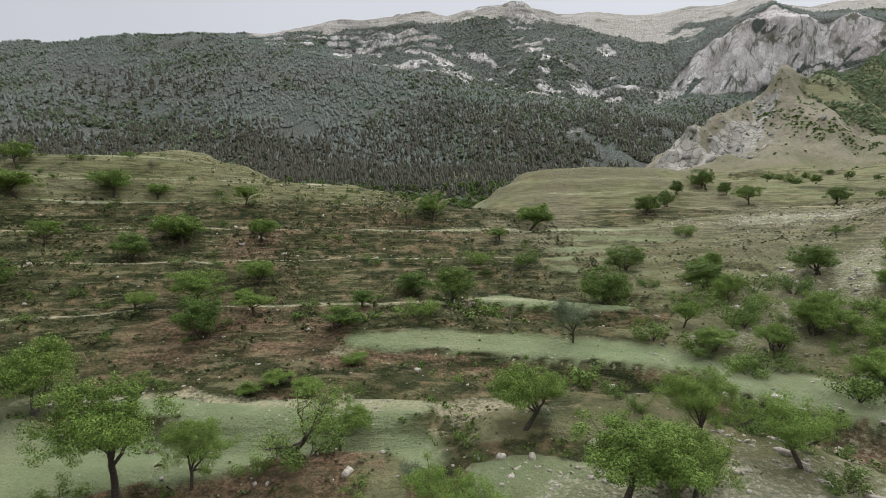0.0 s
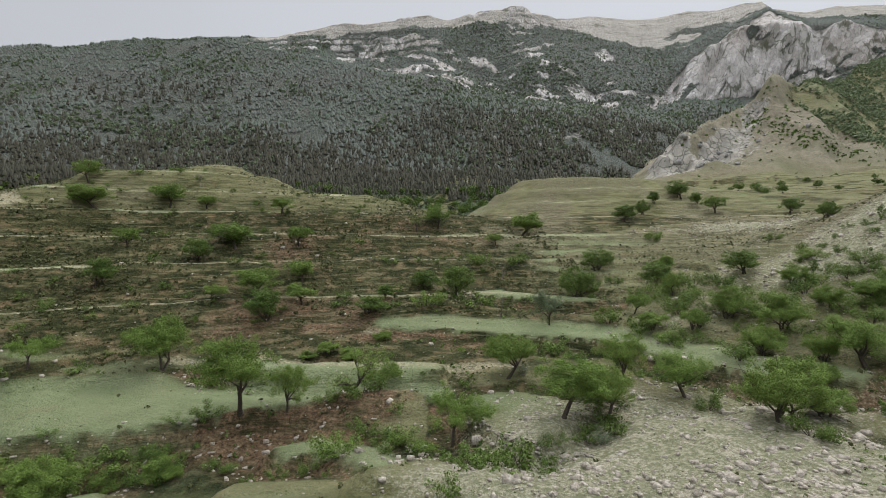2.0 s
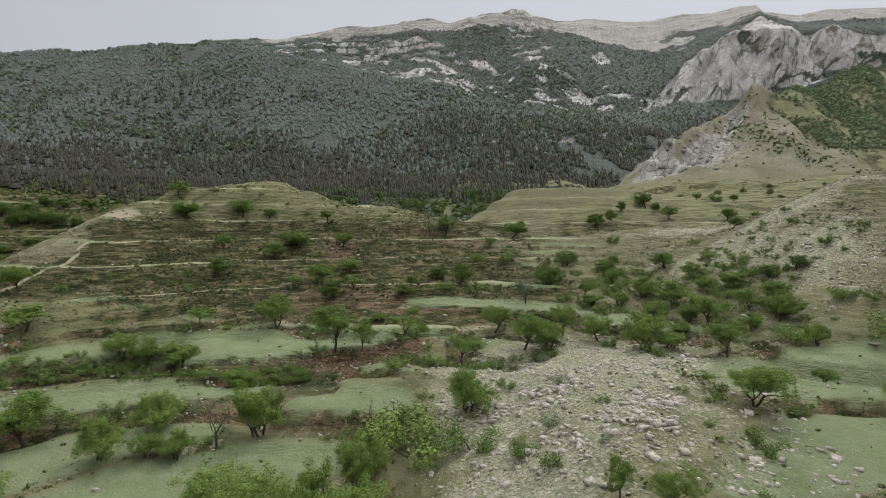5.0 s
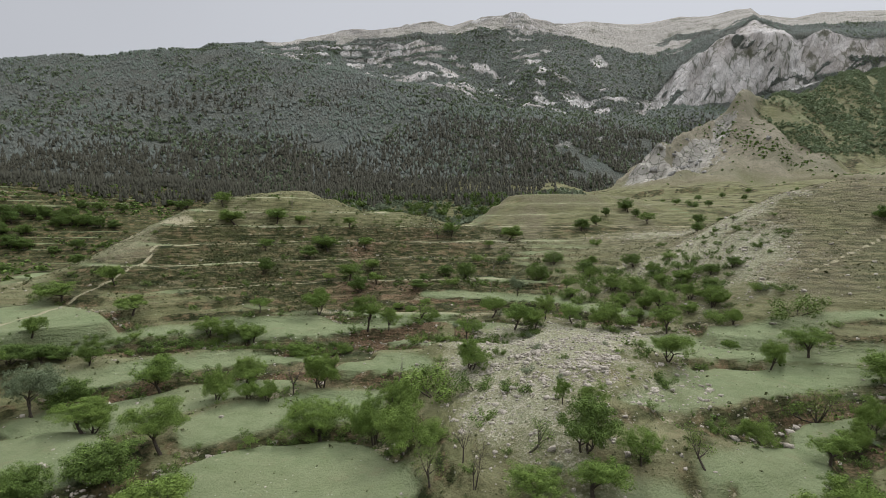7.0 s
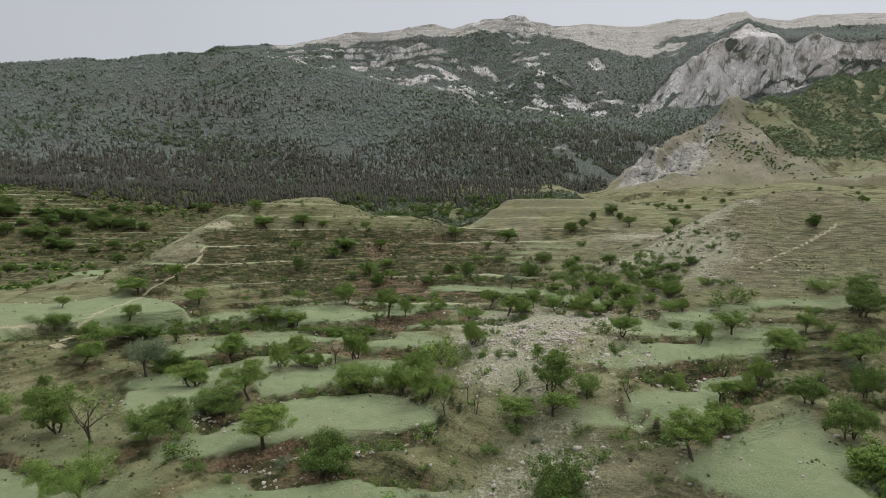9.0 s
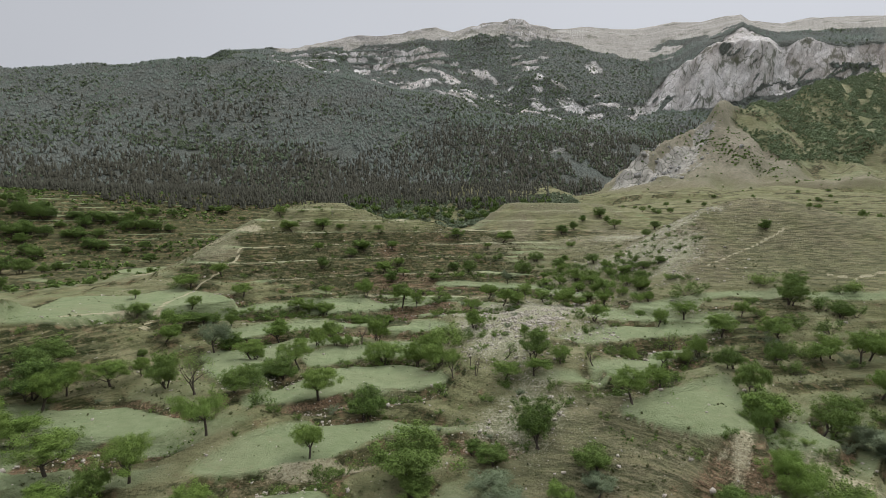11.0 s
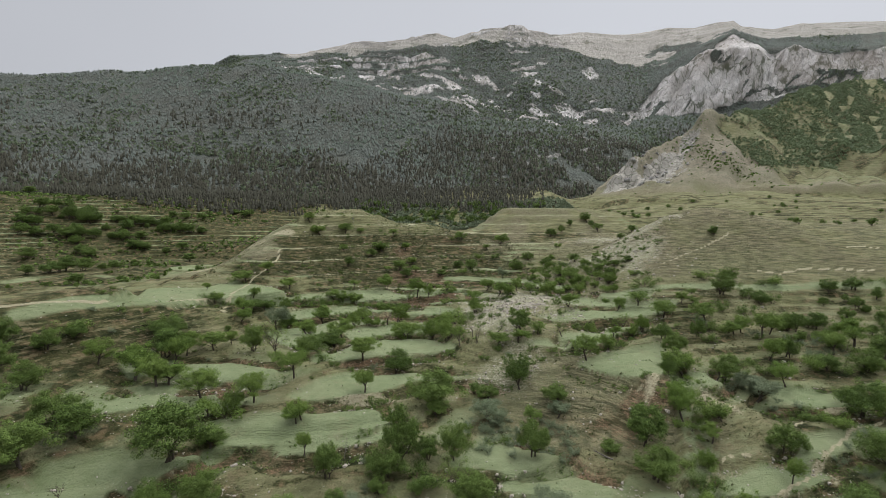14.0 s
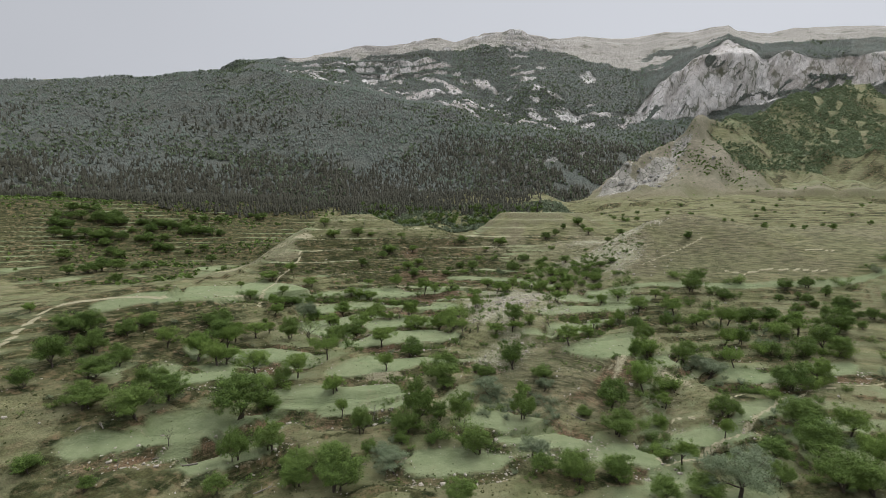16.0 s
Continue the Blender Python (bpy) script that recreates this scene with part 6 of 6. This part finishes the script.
open_side = sown(far_rng, 400, 110, 420, 60, 330, lambda x, y: 0.25 + 0.5 * rough(x, y, 50, 3, 3), 7.0)[:70]
plant([(x, y, far_rng.uniform(1.5, 4.0)) for x, y in open_side], "lone_tree", FAR, PARTS, "small dark tree on the dry grass slope", "tree", "trees on the dry slope")


dell_fill = sown(far_rng, 2600, -120, 120, 288, 385, lambda x, y: 0.85 - 0.7 * ramp(rough(x, y, 30, 1, 2), 0.1, 0.5))


def stuff(name, mesh, label, category):
    return tagged(new(name, mesh), label, category, kind="stuff")


# woodland on the slope behind the bare ridge
lush_at = sown(far_rng, 60000, 330, 900, 400, 800, lambda x, y: behind_ridge(x, y) * (0.95 + 1.1 * rough(x, y, 60, 2, 4)) * ramp(spur(x, y) + 14 * rough(x, y, 50, 4, 3), 112 + 0.12 * (x - 400), 128 + 0.12 * (x - 400)))
lush_z = ground_heights(lush_at)
stuff("hillside_scrub", mesh_from("hillside_scrub", *clumps(np.column_stack([lush_at, lush_z + 0.8]), far_rng.uniform(1.6, 3.6, len(lush_at)), far_rng, 9, 0.75, 0.34), 3, LUSH), "bright green scrub covering the slope under the cliffs", "scrub")

stuff("dell_scrub", mesh_from("dell_scrub", *clumps(np.column_stack([dell_fill, ground_heights(dell_fill) + 0.5]), far_rng.uniform(1.6, 3.4, len(dell_fill)), far_rng, 12), 3, WOODLAND), "dense green scrub in the dell at the foot of the pines", "scrub")

valley_fill = sown(far_rng, 8000, -430, -135, 70, 345, lambda x, y: np.clip(0.08 + 0.8 * rough(x, y, 34, 4, 3), 0, 1) * (ground_shape(x, y)[1] < 0.3) + 0.45 * ramp(0.8 * y - 0.6 * x, 350, 390))
stuff("valley_scrub", mesh_from("valley_scrub", *clumps(np.column_stack([valley_fill, ground_heights(valley_fill)]), far_rng.uniform(0.8, 2.4, len(valley_fill)), far_rng, 8), 3, LEAF_DARK), "low dark scrub over the terraces across the valley", "scrub")
edge_at = sown(far_rng, 9000, -460, 240, 262, 430, lambda x, y: ramp(base_height(x, y) + 5 * rough(x, y, 30, 2, 3), 60, 67) * (1 - ramp(x, 40, 110)))
edge_tall = far_rng.uniform(5.0, 10.0, len(edge_at))
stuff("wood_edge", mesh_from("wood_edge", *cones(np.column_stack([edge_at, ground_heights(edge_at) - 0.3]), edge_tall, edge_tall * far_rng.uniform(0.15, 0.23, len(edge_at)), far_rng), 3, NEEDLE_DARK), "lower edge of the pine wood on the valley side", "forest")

# low plants on the banks and in the meadows
tuft_at = sown(far_rng, 150000, -125, 125, -125, 140, lambda x, y: np.clip(0.34 - 0.5 * ground_shape(x, y)[1] + 0.35 * rough(x, y, 12, 3, 3) - 0.6 * regions(x, y)[3], 0.02, 1))
tuft_z = ground_heights(tuft_at)
stuff("bank_scrub", mesh_from("bank_scrub", *clumps(np.column_stack([tuft_at, tuft_z]), 0.13 + np.minimum(far_rng.exponential(0.14, len(tuft_at)), 0.6), far_rng, 8, 0.6, 0.3), 3, TUFT), "low olive tufts and weeds over the banks", "grass")


def rim_weeds(x, y):
    return 1.0 * meadow_steps(x, y, base_height(x, y))[2] * ramp(rough(x, y, 14, 1, 3), -0.45, 0.1)


weed_at = sown(far_rng, 80000, -122, 118, -124, 90, rim_weeds)
stuff("bank_weeds", mesh_from("bank_weeds", *clumps(np.column_stack([weed_at, ground_heights(weed_at)]), 0.18 + np.minimum(far_rng.exponential(0.2, len(weed_at)), 0.8), far_rng, 10, 0.7, 0.22), 3, LEAF_DARK), "dark green weeds and brambles on the banks below the meadows", "weeds")
hill_at = sown(far_rng, 42000, -125, 30, 46, 140, lambda x, y: np.clip(0.36 + 0.5 * mound(x, y, -70, 66, 20, 12, 0, 1.0) + 0.6 * rough(x, y, 15, 2, 4) - 1.6 * ground_shape(x, y)[1] - 0.5 * ground_shape(x, y)[6] - 0.8 * regions(x, y)[2], 0.0, 1))
stuff("hill_scrub", mesh_from("hill_scrub", *clumps(np.column_stack([hill_at, ground_heights(hill_at)]), 0.2 + np.minimum(far_rng.exponential(0.25, len(hill_at)), 0.9), far_rng, 9, 0.7, 0.22), 3, TUFT), "low dark scrub along the banks of the terraced hill", "scrub")

# ---- stones ----
def make_rock(seed):
    """An angular weathered boulder about one metre across."""
    rng = np.random.default_rng(seed)
    bm = bmesh.new()
    bmesh.ops.create_icosphere(bm, subdivisions=2, radius=0.5)
    cuts = [Vector(rng.normal(size=3)).normalized() for _ in range(7)]
    for v in bm.verts:
        for c in cuts:
            over = v.co.dot(c) - 0.21
            if over > 0:
                v.co -= c * over * 0.95
        v.co += Vector(rng.normal(size=3)) * 0.035
        v.co.z *= 0.7
    me = bpy.data.meshes.new("boulder")
    bm.to_mesh(me)
    bm.free()
    me.materials.append(ROCK)
    return me


def pebbles(places, size, rng, upright=1.0):
    """Small angular stones in one array: crooked blocks, turned and tilted at random."""
    n = len(places)
    cube = np.array([(i, j, k) for i in (-1, 1) for j in (-1, 1) for k in (-1, 1)], float)
    span = np.stack([0.55 + 0.5 * rng.random(n), 0.4 + 0.4 * rng.random(n), upright * (0.28 + 0.32 * rng.random(n))], -1)
    co = cube[None] * (0.62 + 0.45 * rng.random((n, 8, 1))) * span[:, None] + rng.normal(size=(n, 8, 3)) * 0.08
    tip = rng.normal(size=(n, 1)) * 0.35
    co = np.stack([co[..., 0], co[..., 1] * np.cos(tip) - co[..., 2] * np.sin(tip), co[..., 1] * np.sin(tip) + co[..., 2] * np.cos(tip)], -1)
    t = rng.random(n) * 6.28
    c, s = np.cos(t)[:, None], np.sin(t)[:, None]
    co = np.stack([co[..., 0] * c - co[..., 1] * s, co[..., 0] * s + co[..., 1] * c, co[..., 2]], -1) * size[:, None, None] + places[:, None]
    f = np.array([(0, 1, 3, 2), (4, 6, 7, 5), (0, 4, 5, 1), (2, 3, 7, 6), (0, 2, 6, 4), (1, 5, 7, 3)])
    return co.reshape(-1, 3), (np.arange(n)[:, None, None] * 8 + f[None]).reshape(-1, 4)


rock_rng = np.random.default_rng(77)
BOULDERS = [make_rock(40 + k) for k in range(6)]
boulder_at = sown(rock_rng, 6000, -110, 100, -55, 150, lambda x, y: regions(x, y)[3] ** 2 * (0.1 + 0.2 * mound(x, y, 18, 6, 14, 20, 15, 1.0) + 0.9 * mound(x, y, 18, 6, 14, 20, 15, 1.0) * ramp(rough(x, y, 9, 4, 3), 0.05, 0.35)) + 0.09 * mound(x, y, -86, 122, 22, 12, 0, 1.0), 1.2)[:520]
for (x, y), z in zip(boulder_at, ground_heights(boulder_at)):
    size = min(0.26 + rock_rng.exponential(0.22), 1.5)
    boulder = new("boulder", BOULDERS[int(rock_rng.integers(6))])
    boulder.matrix_basis = pose(x, y, z + 0.08 * size, rock_rng.normal() * 14, rock_rng.normal() * 14, rock_rng.uniform(0, 360)) @ Matrix.Diagonal((size, size * rock_rng.uniform(0.7, 1.1), size * rock_rng.uniform(0.7, 1.1), 1))
    tagged(boulder, "pale weathered limestone boulder lying in rough grass", "rock", "boulders")


def rubble_chance(x, y):
    z, meadow, soil, scrub, dry, stone, track, crag, trod, ridge = ground_shape(x, y)
    rim = meadow_steps(x, y, z)[2]
    return np.clip(0.01 + 0.95 * stone**1.6 * (0.4 + 0.6 * ramp(rough(x, y, 7, 1, 3), -0.1, 0.25)) + 0.55 * rim * ramp(rough(x, y, 16, 2, 3), 0.0, 0.4) + 0.05 * soil, 0, 1)


rubble_at = sown(rock_rng, 130000, -125, 125, -125, 140, rubble_chance)
wall_at = sown(rock_rng, 5000, -4, 16, 22, 38, lambda x, y: 0.8 * line_near(x, y, TUMBLED_WALL))
stuff("tumbled_wall", mesh_from("tumbled_wall", *pebbles(np.column_stack([wall_at, ground_heights(wall_at) + 0.1]), rock_rng.uniform(0.08, 0.24, len(wall_at)), rock_rng), 4, ROCK), "tumbled dry stone wall along the edge of a meadow", "wall")
rubble_z = ground_heights(rubble_at)
stuff("rubble", mesh_from("rubble", *pebbles(np.column_stack([rubble_at, rubble_z]), np.minimum(0.10 + rock_rng.exponential(0.13, len(rubble_at)), 0.7), rock_rng), 4, ROCK), "pale limestone rubble strewn over knoll and banks", "stones")
outcrop_at = sown(rock_rng, 14000, -4, 44, -26, 34, lambda x, y: mound(x, y, 18, 5, 12, 15, 15, 1.0) ** 1.5 * (0.04 + 0.9 * ramp(rough(x, y, 6, 4, 3), 0.15, 0.4)))
stuff("knoll_outcrops", mesh_from("knoll_outcrops", *pebbles(np.column_stack([outcrop_at, ground_heights(outcrop_at)]), np.minimum(0.14 + rock_rng.exponential(0.15, len(outcrop_at)), 0.85), rock_rng, 0.9), 4, ROCK), "clusters of pale limestone breaking through the turf of the knoll", "rocks")
crag_at = sown(rock_rng, 14000, 190, 430, 380, 560, lambda x, y: np.exp(-0.5 * (((x - 252) * 0.8 + (y - 458) * 0.6) / 34) ** 2 - 0.5 * (((x - 252) * -0.6 + (y - 458) * 0.8) / 22) ** 2) * 0.05)
crag_z = ground_heights(crag_at)
stuff("ridge_crags", mesh_from("ridge_crags", *pebbles(np.column_stack([crag_at, crag_z]), np.minimum(0.7 + rock_rng.exponential(1.1, len(crag_at)), 3.6), rock_rng, 1.5), 4, CRAG), "grey rock outcrops on the steep end of the ridge", "rocks")
thorn_at = sown(rock_rng, 9000, 190, 470, 330, 530, lambda x, y: np.clip(0.004 + 1.0 * mound(x, y, 308, 462, 8, 44, 24, 1.0) + 0.25 * mound(x, y, 344, 470, 8, 46, 24, 1.0) + 0.02 * mound(x, y, 262, 462, 44, 24, 36, 1.0), 0, 1) * (spur(x, y) > 64))
stuff("ridge_thorns", mesh_from("ridge_thorns", *clumps(np.column_stack([thorn_at, ground_heights(thorn_at)]), rock_rng.uniform(0.8, 2.6, len(thorn_at)), rock_rng, 9, 0.75, 0.36), 3, LEAF_DARK), "dark thorn bushes dotted over the bare ridge", "scrub")


# ---- fallen wood ----
def make_log(seed):
    """A weathered fallen trunk about four metres long with broken branches."""
    rng = np.random.default_rng(seed)
    verts, faces = [], []

    def add(points, radii, sides):
        v, f = tube(points, radii, sides)
        base = len(verts)
        verts.extend(v)
        faces.extend(tuple(i + base for i in q) for q in f)

    stem = bough(rng, Vector((-2.0, 0, 0.12)), Vector((1, 0, 0)), 4.0, 0.06, 5)
    add(stem, [0.2, 0.18, 0.16, 0.13, 0.1, 0.05], 7)
    for _ in range(5):
        side = Vector((rng.uniform(0.3, 1.0), rng.normal(), rng.uniform(0.1, 0.7)))
        limb = bough(rng, stem[int(rng.integers(2, 6))], side, rng.uniform(0.8, 2.0), 0.25, 3)
        add(limb, [0.08, 0.06, 0.04, 0.015], 5)
    me = mesh_from("fallen_log", [tuple(v) for v in verts], faces, 4, DEAD)
    me.polygons.foreach_set("use_smooth", np.ones(len(faces), bool))
    return me


LOGS = [make_log(61 + k) for k in range(3)]
log_at = [(-52, -114), (-49, -112), (-91, -113), (-76, -113), (-34, -102), (-88, -110), (-69, -112), (-32, 32), (-38, 27), (-8, -44), (23, -81), (-60, -97)]
for (x, y), z in zip(log_at, ground_heights(log_at)):
    log = new("fallen_log", LOGS[int(rock_rng.integers(3))])
    size = rock_rng.uniform(0.6, 1.1)
    log.matrix_basis = pose(x, y, z, 0, 0, rock_rng.uniform(0, 360)) @ Matrix.Diagonal((size, size, size, 1))
    tagged(log, "weathered grey fallen trunk with broken branches lying in the grass", "log", "fallen trunks")
